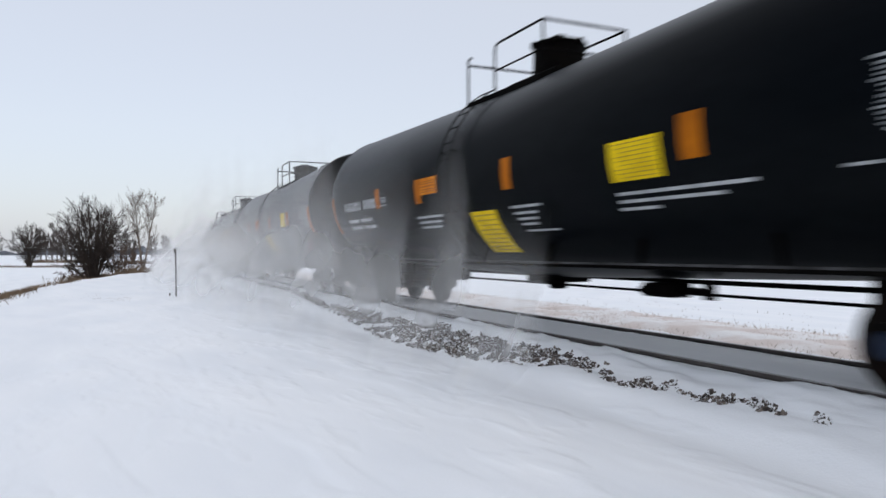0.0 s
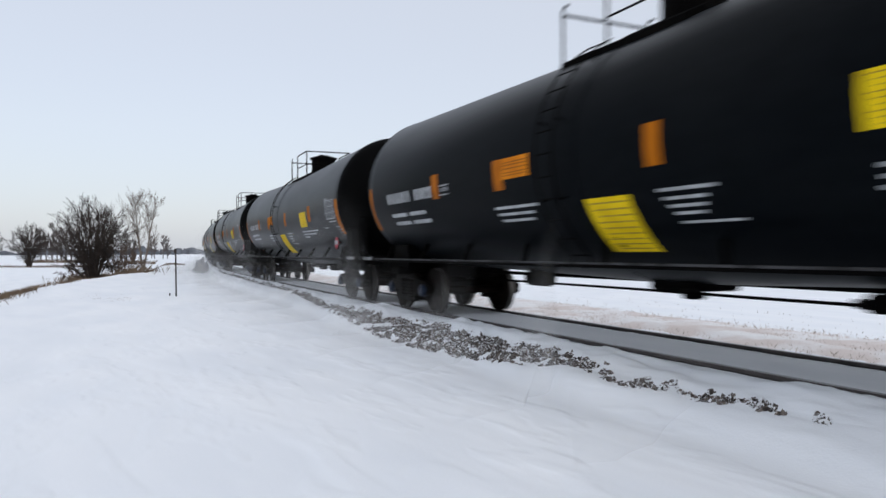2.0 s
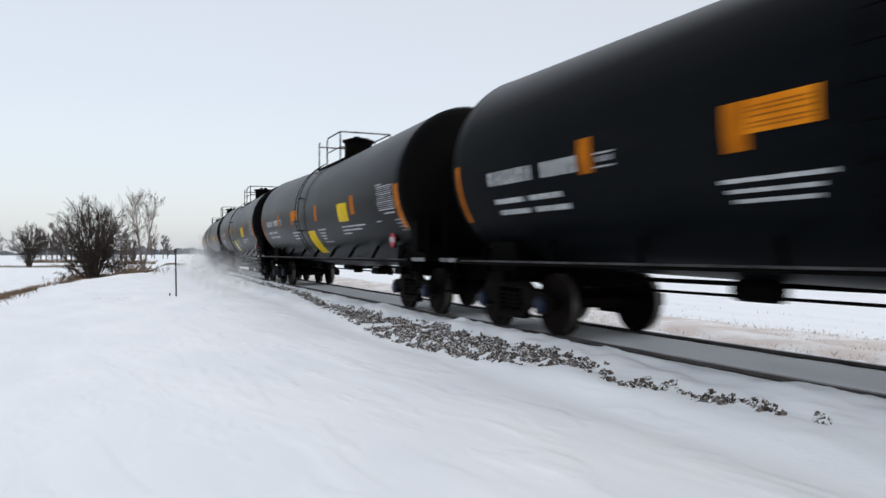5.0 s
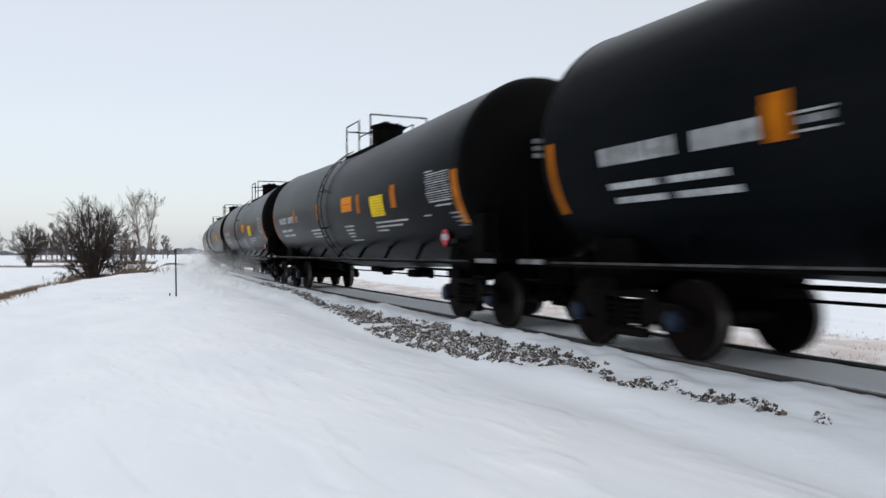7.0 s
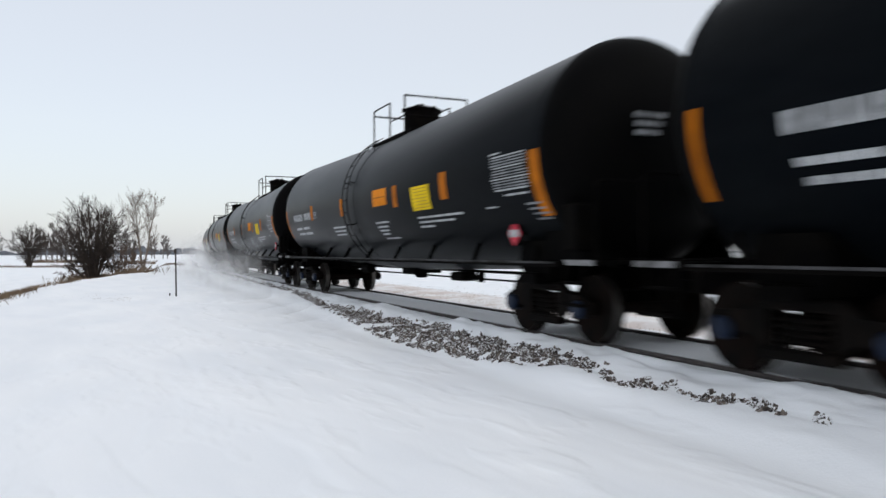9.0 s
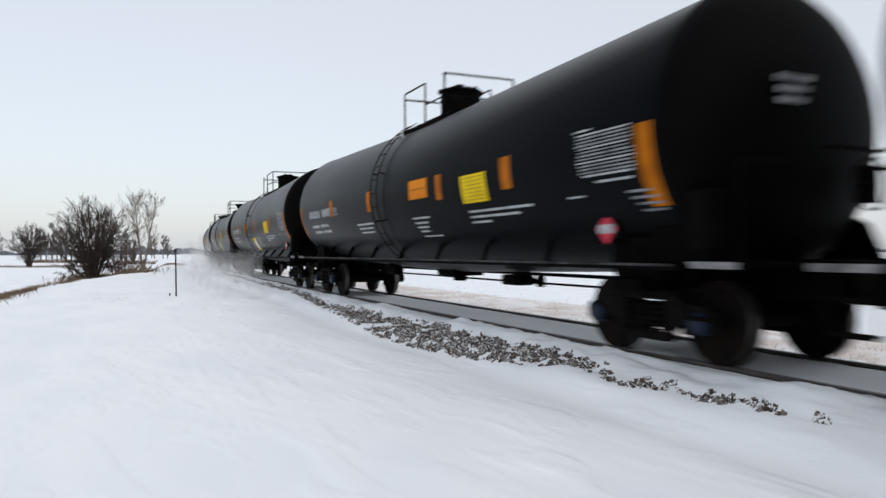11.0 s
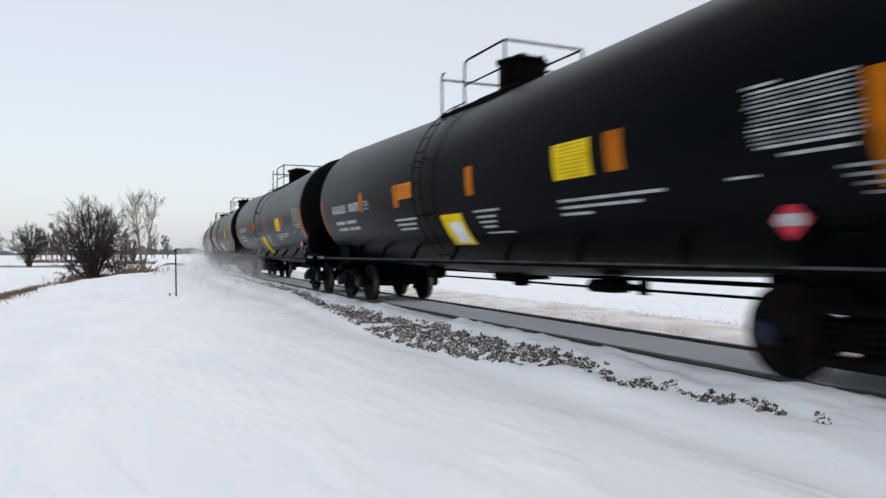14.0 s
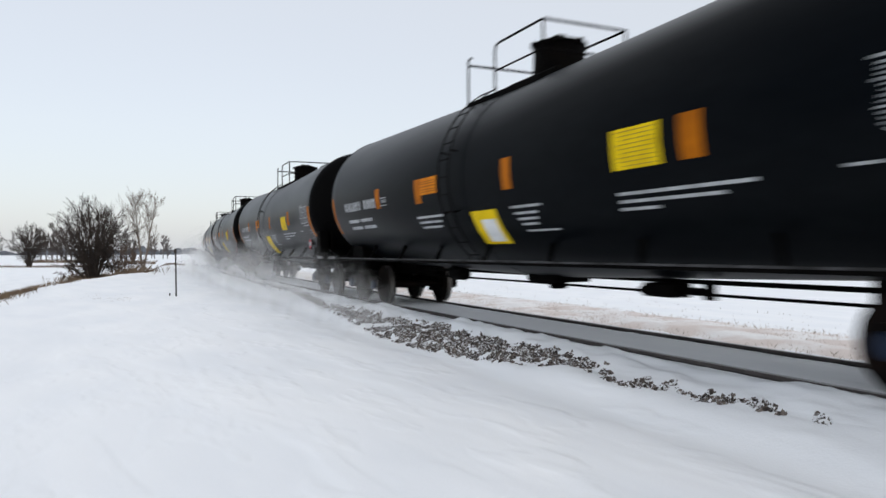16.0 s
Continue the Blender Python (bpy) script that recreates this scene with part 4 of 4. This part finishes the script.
def build_car(kind, white_corner, raised, label):
    """A tank car: its base at the rail head, x along it, away from its leading end; y to the marked side."""
    car = tagged(new("tank_car"), label, "tank car", "tank cars of the train")
    # tank
    b = Build()
    cyl, head = 8.12, 0.66
    prof = [(-cyl - head * math.sin(a), RAD * math.cos(a)) for a in np.linspace(math.pi / 2 - 0.02, 0, 12)]
    prof[0] = (prof[0][0], 0.03)
    prof = [(x, max(r, 0.03)) for x, r in prof]
    body = [(-cyl + 0.3 + i * (2 * cyl - 0.6) / 20, RAD) for i in range(21)]
    full = prof + body + [(-x, r) for x, r in reversed(prof)]
    b.lathe(full[::-1], (0, 0, AXIS), "x", 72)
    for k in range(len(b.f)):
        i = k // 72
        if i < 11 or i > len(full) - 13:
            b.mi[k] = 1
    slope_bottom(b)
    part("tank", b, [TANK_PAINT, HEAD_BLACK], car, "long black cylindrical tank with domed ends")
    # welded seams and jacket bands
    for x in ((-8.1, -5.3, -2.6, 0.1, 2.8, 5.5, 8.1) if kind == 3 else (-8.1, 0.36, 8.1)):
        b = Build()
        b.lathe([(x - 0.03, RAD - 0.004), (x - 0.025, RAD + 0.006), (x + 0.025, RAD + 0.006), (x + 0.03, RAD - 0.004)][::-1], (0, 0, AXIS), "x", 72)
        slope_bottom(b)
        part("jacket_band", b, TANK_PAINT, car)
    # manway
    mx = -0.05 if kind != 3 else -0.55
    if kind == 3:
        b = Build()
        b.lathe([(3.98, 0.34), (4.28, 0.28), (4.43, 0.32), (4.56, 0.46), (4.62, 0.46), (4.64, 0.1)][::-1], (mx, 0, 0), "z", 28)
        part("manway", b, UNDER, car, "flared black manway housing")
    else:
        b = Build()
        b.lathe([(3.98, 0.43), (4.67, 0.43), (4.69, 0.42)][::-1], (mx, 0, 0), "z", 32)
        part("manway", b, UNDER, car, "black round manway housing")
        b = Build()
        b.lathe([(4.675, 0.46), (4.71, 0.46), (4.74, 0.40), (4.75, 0.05)][::-1], (mx, 0, 0), "z", 32)
        b.box((mx + 0.46, 0, 4.71), (0.12, 0.18, 0.08))
        b.box((mx - 0.1, 0.12, 4.77), (0.34, 0.16, 0.07))
        b.lathe([(4.72, 0.09), (4.83, 0.09), (4.85, 0.05)][::-1], (mx + 0.18, -0.15, 0), "z", 12)
        for k in range(6):
            w = 1.047 * k + 0.3
            b.box((mx + 0.455 * math.cos(w), 0.455 * math.sin(w), 4.69), (0.07, 0.07, 0.10), rz=w)
        part("manway_lid", b, UNDER, car)
    b = Build()
    b.box((mx, 0, 4.06), (1.5, 1.15, 0.16), ch=0.03)
    part("manway_pad", b, UNDER, car)
    if kind == 2:
        railing(car, 2, 1.25, 0.05, -0.95)
    elif kind == 3:
        railing(car, 3, 1.3, 0.35, -0.85)
    else:
        railing(car, 1, 1.78, 0.75, -0.8)
    lx = {1: 0.83, 2: 0.65, 3: 0.55}[kind]
    ladder(car, lx, 1)
    ladder(car, lx, -1)
    # side sills with a paler strip along the outer edge
    for sy in (-1, 1):
        b = Build()
        b.box((0, sy * 1.44, 1.075), (16.6, 0.10, 0.07), ch=0.01)
        s = part("side_sill", b, UNDER, car)
        b = Build()
        b.box((0, sy * 1.493, 1.095), (16.4, 0.012, 0.028), ch=0.003)
        part("sill_edge", b, SILL, s, "pale edge of the side sill")
        for x in np.linspace(-7.6, 7.6, 9):
            b = Build()
            b.tube([(x, sy * 1.42, 1.06), (x + 0.35, sy * 1.1, AXIS - math.sqrt(RAD ** 2 - 1.1 ** 2) + 0.02)], 0.04, 6)
            part("sill_bracket", b, UNDER, car)
    # underframe at each end
    for sx in (-1, 1):
        b = Build()
        b.box((sx * 7.5, 0, 0.93), (3.6, 0.55, 0.42), ch=0.03)
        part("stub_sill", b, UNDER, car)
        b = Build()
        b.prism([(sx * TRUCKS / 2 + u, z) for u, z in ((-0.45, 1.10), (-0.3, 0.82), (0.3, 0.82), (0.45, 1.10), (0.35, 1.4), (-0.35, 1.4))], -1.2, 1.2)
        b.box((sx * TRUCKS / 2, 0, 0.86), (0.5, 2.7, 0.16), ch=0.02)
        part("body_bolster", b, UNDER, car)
        b = Build()
        b.box((sx * 8.75, 0, 1.10), (0.62, 2.9, 0.05), ch=0.008)
        for k in range(9):
            b.box((sx * 8.75, -1.3 + k * 0.325, 1.135), (0.6, 0.04, 0.03), ch=0.004)
        part("end_platform", b, UNDER, car)
        b = Build()
        b.box((sx * 8.75, 1.46, 1.10), (0.62, 0.02, 0.07), ch=0.004)
        part("platform_edge", b, EDGE, car, "pale worn step edge")
        b = Build()
        b.box((sx * 9.15, 0, 0.86), (0.75, 0.24, 0.26), ch=0.04)
        b.box((sx * 9.40, 0.08, 0.86), (0.18, 0.20, 0.30), ch=0.04)
        part("coupler", b, STEEL, car)
        for sy in (-1, 1):
            b = Build()
            b.tube([(sx * 9.02, sy * 1.38, 1.1), (sx * 9.02, sy * 1.38, 2.05), (sx * 8.98, sy * 1.32, 2.12), (sx * 8.98, sy * 0.5, 2.12)], 0.02, 6)
            part("end_handrail", b, UNDER, car)
            b = Build()
            b.tube([(sx * 8.46, sy * 1.46, 1.1), (sx * 8.46, sy * 1.48, 0.55), (sx * 8.86, sy * 1.48, 0.55), (sx * 8.86, sy * 1.46, 1.1)], 0.018, 6)
            b.box((sx * 8.66, sy * 1.47, 0.57), (0.42, 0.14, 0.025), ch=0.004)
            b.box((sx * 8.66, sy * 1.47, 0.85), (0.42, 0.10, 0.025), ch=0.004)
            part("sill_step", b, UNDER, car)
            if sx > 0:
                continue
            b = Build()
            b.prism([(sx * (7.5 + u), z) for u, z in ((0, 1.12), (1.2, 1.12), (1.0, 1.55), (0.25, 1.9))], sy * 1.18 - 0.03, sy * 1.18 + 0.03)
            part("head_brace", b, UNDER, car)
        b = Build()
        b.tube([(sx * 9.2, 0.55, 0.9), (sx * 9.3, 0.6, 0.6), (sx * 9.42, 0.45, 0.42)], 0.03, 6)
        part("brake_hose", b, UNDER, car)
    # hand brake on the leading end
    b = Build()
    ring = [(-9.0, -0.55 + 0.28 * math.cos(a), 1.95 + 0.28 * math.sin(a)) for a in np.linspace(0, 2 * math.pi, 21)]
    b.tube(ring, 0.016, 6, False)
    for a in (0, 2.1, 4.2):
        b.tube([(-9.0, -0.55, 1.95), (-9.0, -0.55 + 0.28 * math.cos(a), 1.95 + 0.28 * math.sin(a))], 0.012, 5)
    b.box((-8.93, -0.55, 1.95), (0.12, 0.3, 0.4))
    part("brake_wheel", b, UNDER, car)
    b = Build()
    b.box((-8.55, 1.32, 1.55), (0.34, 0.28, 0.62), ch=0.03)
    b.tube([(-8.3, 1.36, 1.9), (-8.0, 1.32, 1.95), (-7.9, 1.28, 1.7)], 0.03, 6)
    part("valve_box", b, UNDER, car)
    # brake gear and piping beneath
    b = Build()
    b.tube([(-6.2, 0.05, 0.85), (6.2, 0.05, 0.85)], 0.03, 8)
    part("brake_pipe", b, UNDER, car)
    b = Build()
    b.tube([(-6.2, 0.0, 0.69), (-1.2, 0.0, 0.69), (1.2, 0.0, 0.70), (6.2, 0.0, 0.70)], 0.02, 6)
    part("brake_rod", b, UNDER, car)
    b = Build()
    b.lathe([(0.62, 0.10), (0.64, 0.15), (0.78, 0.15), (0.80, 0.22), (1.0, 0.24)][::-1], (0, 0, 0), "z", 18)
    b.box((0, 0, 0.82), (0.9, 0.7, 0.16), ch=0.03)
    part("bottom_outlet", b, UNDER, car)
    b = Build()
    b.lathe([(2.8, 0.08), (2.84, 0.13), (3.4, 0.13), (3.44, 0.08)][::-1], (0, 0.35, 0.80), "x", 16)
    b.box((3.1, 0.35, 0.95), (0.2, 0.3, 0.1))
    part("air_reservoir", b, UNDER, car)
    b = Build()
    b.box((-2.9, 0.25, 0.74), (0.6, 0.35, 0.18), ch=0.03)
    b.tube([(-3.5, 0.25, 0.74), (-2.4, 0.25, 0.72)], 0.05, 8)
    b.box((-3.6, 0.2, 0.74), (0.14, 0.1, 0.2))
    part("brake_cylinder", b, UNDER, car)
    build_truck(car, -TRUCKS / 2)
    build_truck(car, TRUCKS / 2)
    # stencils on the leading head
    for z, w in ((3.04, 0.52), (2.92, 0.46), (2.80, 0.40)):
        b = Build()
        for k in range(4):
            b.box((-8.12 - 0.66 * math.sqrt(1 - (0.32 ** 2 + (z - AXIS) ** 2) / RAD ** 2) - 0.012, 0.58 - w * (k + 0.5) / 4, z), (0.03, w / 4 * 0.8, 0.07), ch=0.003)
        part("head_stencil", b, GREY_STENCIL, car)
    # markings
    panel_text = "orange reflective panel"
    mark(car, "reflective_strip", 7.96, 8.12, 1, -32, ORANGE, "long orange reflective strip")
    mark(car, "reflective_strip", -8.08, -7.82, 1, -32, ORANGE, "long orange reflective strip")
    if kind != 3:
        blocks(car, "reporting_mark", 4.75, 7.05, -9.5, 7.2, 11, WHITE, 5, 0.36, (4,))
        mark(car, "reflective_panel", 4.45, 4.70, 0.5, -14.6, ORANGE, panel_text)
        mark(car, "stencil_line", 4.05, 4.38, -6.6, -7.4, WHITE)
        blocks(car, "stencil_line", 4.05, 4.36, -9.4, 2.4, 2, GREY_STENCIL, 6)
        mark(car, "stencil_line", 4.05, 4.38, -12.2, -13.0, WHITE)
        blocks(car, "stencil_line", 5.2, 6.95, -21.8, 2.7, 11, WHITE, 7, 0.12, (5,))
        blocks(car, "stencil_line", 5.1, 6.9, -28.0, 2.7, 11, WHITE, 8, 0.12, (5,))
        bars(car, "stencil_line", [(1.3, 2.6, -25.4, 2.2), (1.45, 2.55, -29.2, 2.2), (1.5, 2.5, -33.0, 2.2)], WHITE)
        bars(car, "stencil_line", [(-1.9, -1.0, -25.6, 2), (-1.75, -1.05, -29.2, 2), (-1.7, -1.1, -32.6, 2), (-1.65, -1.15, -35.8, 2), (-2.1, -1.2, -40.0, 1.6)], WHITE)
        bars(car, "stencil_line", [(-5.5, -3.46, -25.4, 2), (-5.1, -3.45, -28.8, 2), (-4.15, -3.42, -32.2, 2), (-6.72, -6.30, -24.4, 1.4)], WHITE)
        data_block(car, -7.76, -6.68, 2.2, -16.6, 13, 11)
        bars(car, "stencil_line", [(-7.05, -6.62, 3.4, 1.3), (-7.7, -6.95, -18.8, 1.6)], WHITE)
        bars(car, "stencil_line", [(-7.95, -7.45, -24.6, 1.6), (-8.0, -7.5, -27.4, 1.6), (-8.05, -7.55, -30.2, 1.6), (-8.05, -7.6, -33.2, 1.6)], GREY_STENCIL)
        placard(car, -6.9, -40.6, 0)
    if kind == 1:
        mark(car, "reflective_panel", 2.14, 2.42, 0.3, -15.8, ORANGE, panel_text)
        p = mark(car, "warning_panel", 1.42, 2.14, 0.2, -10.6, ORANGE_LIGHT, "bright orange notice panel")
        for a in (-2.2, -3.6, -5.4, -7.4, -8.8):
            mark(p, "lettering", 1.47, 2.11, a + 0.3, a - 0.3, LETTER_BROWN, "", 0, 0.008)
        mark(car, "reflective_panel", -1.20, -0.96, 0.6, -15.8, ORANGE, panel_text)
        e = 0.12 if raised and not white_corner else 0.0
        if raised:
            printed_panel(car, -4.32 + e, -3.54 + e, 0.6, -15.6, YELLOW, "yellow notice panel with lines of small writing", 9)
        else:
            printed_panel(car, -4.32, -3.48, -4, -20.2, YELLOW, "yellow notice panel with lines of small writing", 9)
        mark(car, "reflective_panel", -4.92 + e, -4.62 + e, 1.0, -15.4, ORANGE, panel_text)
        if white_corner:
            p = mark(car, "warning_panel", -0.57, 0.26, -25.4, -48.6, YELLOW, "yellow notice panel with a white lower corner", -0.03)
            mark(p, "white_patch", -0.47, -0.02, -31, -46.6, PLACARD_WHITE, "white patch", 0.0, 0.009)
        else:
            printed_panel(car, -0.57, 0.26, -25.8, -56.3, YELLOW, "yellow notice panel with lines of small writing", 9, -0.06)
    elif kind == 2:
        mark(car, "reflective_panel", 1.30, 1.53, 0.2, -15.6, ORANGE, panel_text)
        p = mark(car, "warning_panel", -1.98, -1.11, 0.3, -12.4, ORANGE_LIGHT, "bright orange notice panel")
        mark(p, "lettering", -1.94, -1.15, -5.6, -6.4, LETTER_BROWN, "", 0, 0.008)
        mark(car, "reflective_panel", -2.62, -2.39, 0.2, -15.4, ORANGE, panel_text)
        printed_panel(car, -4.28, -3.42, -4.1, -20.2, YELLOW, "yellow notice panel with lines of small writing", 7)
        mark(car, "reflective_panel", -5.05, -4.77, 1.0, -15.6, ORANGE, panel_text)
    else:
        blocks(car, "reporting_mark", 4.75, 7.6, -13.6, 6.4, 12, WHITE, 15, 0.36, (5,))
        mark(car, "reflective_panel", 4.4, 4.75, 0.4, -13, ORANGE, panel_text)
        bars(car, "stencil_line", [(3.95, 4.35, -5.0, 1.2), (3.95, 4.35, -11.0, 1.2)], WHITE)
        blocks(car, "stencil_line", 4.9, 7.1, -23.4, 2.6, 12, WHITE, 17, 0.12, (5,))
        blocks(car, "stencil_line", 4.9, 7.1, -29.6, 2.6, 12, WHITE, 18, 0.12, (5,))
        bars(car, "stencil_line", [(3.3, 4.2, -20.8, 2), (3.4, 4.2, -25.2, 2)], WHITE)
        bars(car, "stencil_line", [(1.9, 3.0, a, 2) for a in (-17.5, -21.5, -25.6, -29.4, -33)], WHITE)
        mark(car, "reflective_panel", 1.30, 1.60, 2.6, -14.2, ORANGE, panel_text)
        mark(car, "reflective_panel", -1.66, -1.40, 3.2, -14, ORANGE, panel_text)
        printed_panel(car, -2.95, -2.15, 0.2, -16.8, YELLOW, "yellow notice panel with lines of small writing", 6)
        mark(car, "reflective_panel", -4.92, -4.58, 3.4, -14, ORANGE, panel_text)
        p = mark(car, "warning_panel", -1.2, -0.55, -22.3, -44.7, YELLOW, "yellow notice panel with a white lower corner", 0.1)
        mark(p, "white_patch", -1.05, -0.72, -31, -42, WHITE, "white patch", 0.05, 0.009)
        bars(car, "stencil_line", [(-1.5, -0.95, 9, 1.6), (-1.5, -0.95, 6.5, 1.6), (-1.4, -0.8, -13, 1.8), (-1.4, -0.8, -17, 1.8), (-1.4, -0.8, -21, 1.8)], WHITE)
        bars(car, "stencil_line", [(-4.15, -3.4, -13.8, 1.8), (-3.9, -3.4, -17.2, 1.8), (-4.0, -3.4, -20.6, 1.8), (-4.0, -3.45, -24, 1.8), (-4.6, -3.6, -33, 1.8)], WHITE)
        bars(car, "stencil_line", [(-6.1, -5.4, a, 1.8) for a in (-8.4, -12, -15.6, -19.2, -22.8)], WHITE)
        bars(car, "stencil_line", [(-6.2, -5.5, -28, 1.8), (-6.1, -5.6, -33, 4)], WHITE)
        data_block(car, -7.76, -6.62, 9, -9, 12, 12)
        bars(car, "stencil_line", [(-7.0, -6.6, 12, 1.4), (-7.6, -6.65, -12, 1.8), (-7.8, -6.65, -16, 1.8), (-7.5, -6.7, -20, 1.8), (-7.85, -6.7, -23.5, 1.8)], WHITE)
        placard(car, -7.0, -40.3, 0)
    return car


PLAIN = "black tank car with low yellow notice, orange reflectors, white stencils"
CORNER = "black tank car whose low yellow notice has a white corner"
SECOND = "black tank car with a bright orange notice beside the ladder"
RIBBED = "black banded tank car with many white stencil lines"
LEVEL = "black tank car with yellow notice level with its orange reflector"
CORNER_LEVEL = "black tank car with white-cornered low notice and a level yellow one"
# pattern of the markings: kind, white corner, raised notice, label, radius and height of the axis
PATTERNS = {1: (1, False, False, PLAIN, 1.631, 2.5955), 2: (1, True, True, CORNER_LEVEL, 1.631, 2.5955), 3: (2, False, False, SECOND, 1.631, 2.5955),
            4: (3, True, False, RIBBED, 1.575, 2.56), 5: (1, True, False, CORNER, 1.631, 2.5955), 6: (1, False, True, LEVEL, 1.631, 2.5955)}
KINDS = {-14: 6, -13: 6, -8: 5, -2: 5, 0: 2, 2: 2, 6: 2, 9: 2, -1: 4, -3: 3, -4: 3, -5: 3, -6: 3, -7: 3}
FIRST, LAST = -16, 10
protos = {}
train = {}
for n in range(FIRST, LAST + 1):
    key = KINDS.get(n, 1)
    if key in protos:
        train[n] = copy_thing(protos[key], car_pose(n, 0))
    else:
        kind, white_corner, raised, label, RAD, AXIS = PATTERNS[key]
        protos[key] = build_car(kind, white_corner, raised, label)
        train[n] = protos[key]
        train[n].matrix_basis = car_pose(n, 0)


# ---- blown snow along the train ----
def curtain(s, height, out, mat, seed, thick):
    """One billow of airborne powder hanging across the track, highest beside the train and thinning outwards."""
    nu, nv = 30, 14
    x0, y0, h0 = track(s)
    U, V = np.meshgrid(np.linspace(0, 1, nu), np.linspace(0, 1, nv), indexing="ij")
    Q = 1.74 + (out - 1.74) * U
    bulge = fbm(Q / 1.6, V * height / 1.3 + 9, seed, 3) - 0.5
    top = (0.30 + 0.70 * np.exp(-((Q - 1.9) / 2.4) ** 2)) * (0.6 + 0.8 * fbm(Q / 1.1, np.full(Q.shape, 3.3), seed + 7, 3))
    X = thick * 2.0 * bulge - 0.5 * (Q - 1.3)
    vs = list(zip(X.ravel().tolist(), Q.ravel().tolist(), (-0.6 + height * V * top).ravel().tolist()))
    fs = [(i * nv + j, (i + 1) * nv + j, (i + 1) * nv + j + 1, i * nv + j + 1) for i in range(nu - 1) for j in range(nv - 1)]
    me = bpy.data.meshes.new("blown_snow")
    me.from_pydata(vs, [], fs)
    uv = me.uv_layers.new(name="veil")
    flat = np.stack([(1 - np.abs(2 * U - 1)).ravel(), V.ravel()], 1)
    uv.data.foreach_set("uv", flat[[k for f in fs for k in f]].ravel().tolist())
    me.materials.append(mat)
    me.polygons.foreach_set("use_smooth", [True] * len(fs))
    return tagged(new("blown_snow", me), "white powder snow whirled up along the moving train", "blown snow", "snow plumes", "stuff")


# (place along the track, height, reach, speed along, rows of (time, lift))
plumes = []
for k, s in enumerate((8.0, 10.0, 12.2, 14.6, 17.2, 20.2, 23.6, 27.6, 32.4, 38.0, 45.0, 53.0, 62.0, 72.0)):
    h = 2.8 + 6.6 * (1 - math.exp(-(s - 8) / 20))
    plumes.append((curtain(s, h, 3.5 + min(2.7, 0.09 * (s - 6)), POWDER_GUST, 90 + 3 * k, 0.8), s, 1.2, [(0, 0), (0.7, -0.04 * h), (1.2, -0.14 * h), (2.0, -0.5 * h), (3.0, -0.8 * h), (4.5, -1.0 * h), (6, -1.3 * h), (16, -1.3 * h)]))
for k, s in enumerate((29.0, 32.0, 35.5, 39.5, 44.0, 49.0, 55.0, 62.0, 72.0)):
    h = 2.2 + 0.05 * (s - 28)
    plumes.append((curtain(s, h, 3.5 + 0.02 * (s - 28), POWDER_LOW, 150 + 3 * k, 0.9), s, 0.12, [(0, -3.9), (1.5, -2.2), (3, 0), (5, -0.05), (7.5, -0.15), (9, 0.15), (11, 0), (14, 0), (16, 0.3)]))
for k, s in enumerate((14.5, 16.5, 18.5, 20.5, 22.6, 24.8, 27.0)):
    h = 1.6 + 0.09 * (s - 14.5)
    plumes.append((curtain(s, h, 3.2 + 0.04 * (s - 14.5), POWDER_LOW, 190 + 3 * k, 0.9), s, 0.1, [(0, -2.6), (5.5, -2.4), (8.0, -1.9), (9.2, -1.0), (11, -1.8), (13.5, -1.7), (15, -0.8), (16, 0.2)]))


def plume_pose(s, v, lifts, t):
    x, y, h = track(s - v * t)
    return pose(x, y, float(np.interp(t, [a for a, _ in lifts], [z for _, z in lifts])), 0, 0, 90 - math.degrees(h))


# ---- motion ----
def motions():
    times = [k * 0.5 for k in range(33)]
    for n, car in train.items():
        walk(car, [(t, car_pose(n, t)) for t in times])
    for ob, s, v, lifts in plumes:
        walk(ob, [(t, plume_pose(s, v, lifts, t)) for t in times])
    # all wheels turn alike: the first wheelset is keyed once for each end, and the others share its keys
    shared = {}
    for car in train.values():
        for ob in car.children_recursive:
            if not ob.name.startswith("wheelset"):
                continue
            key = round(ob.location.x, 3)
            if key not in shared:
                rows = []
                for k in range(int(SECONDS * FPS) + 1):
                    t = k / FPS
                    turn = (travel(t) - travel(0)) / 0.457
                    rows.append((t, pose(key, 0, 0.457, 0, -math.degrees(turn) % 360, 0)))
                walk(ob, rows)
                shared[key] = (ob.animation_data.action, ob.animation_data.action_slot)
            else:
                ob.rotation_mode = "QUATERNION"
                data = ob.animation_data_create()
                data.action, data.action_slot = shared[key]


motions()
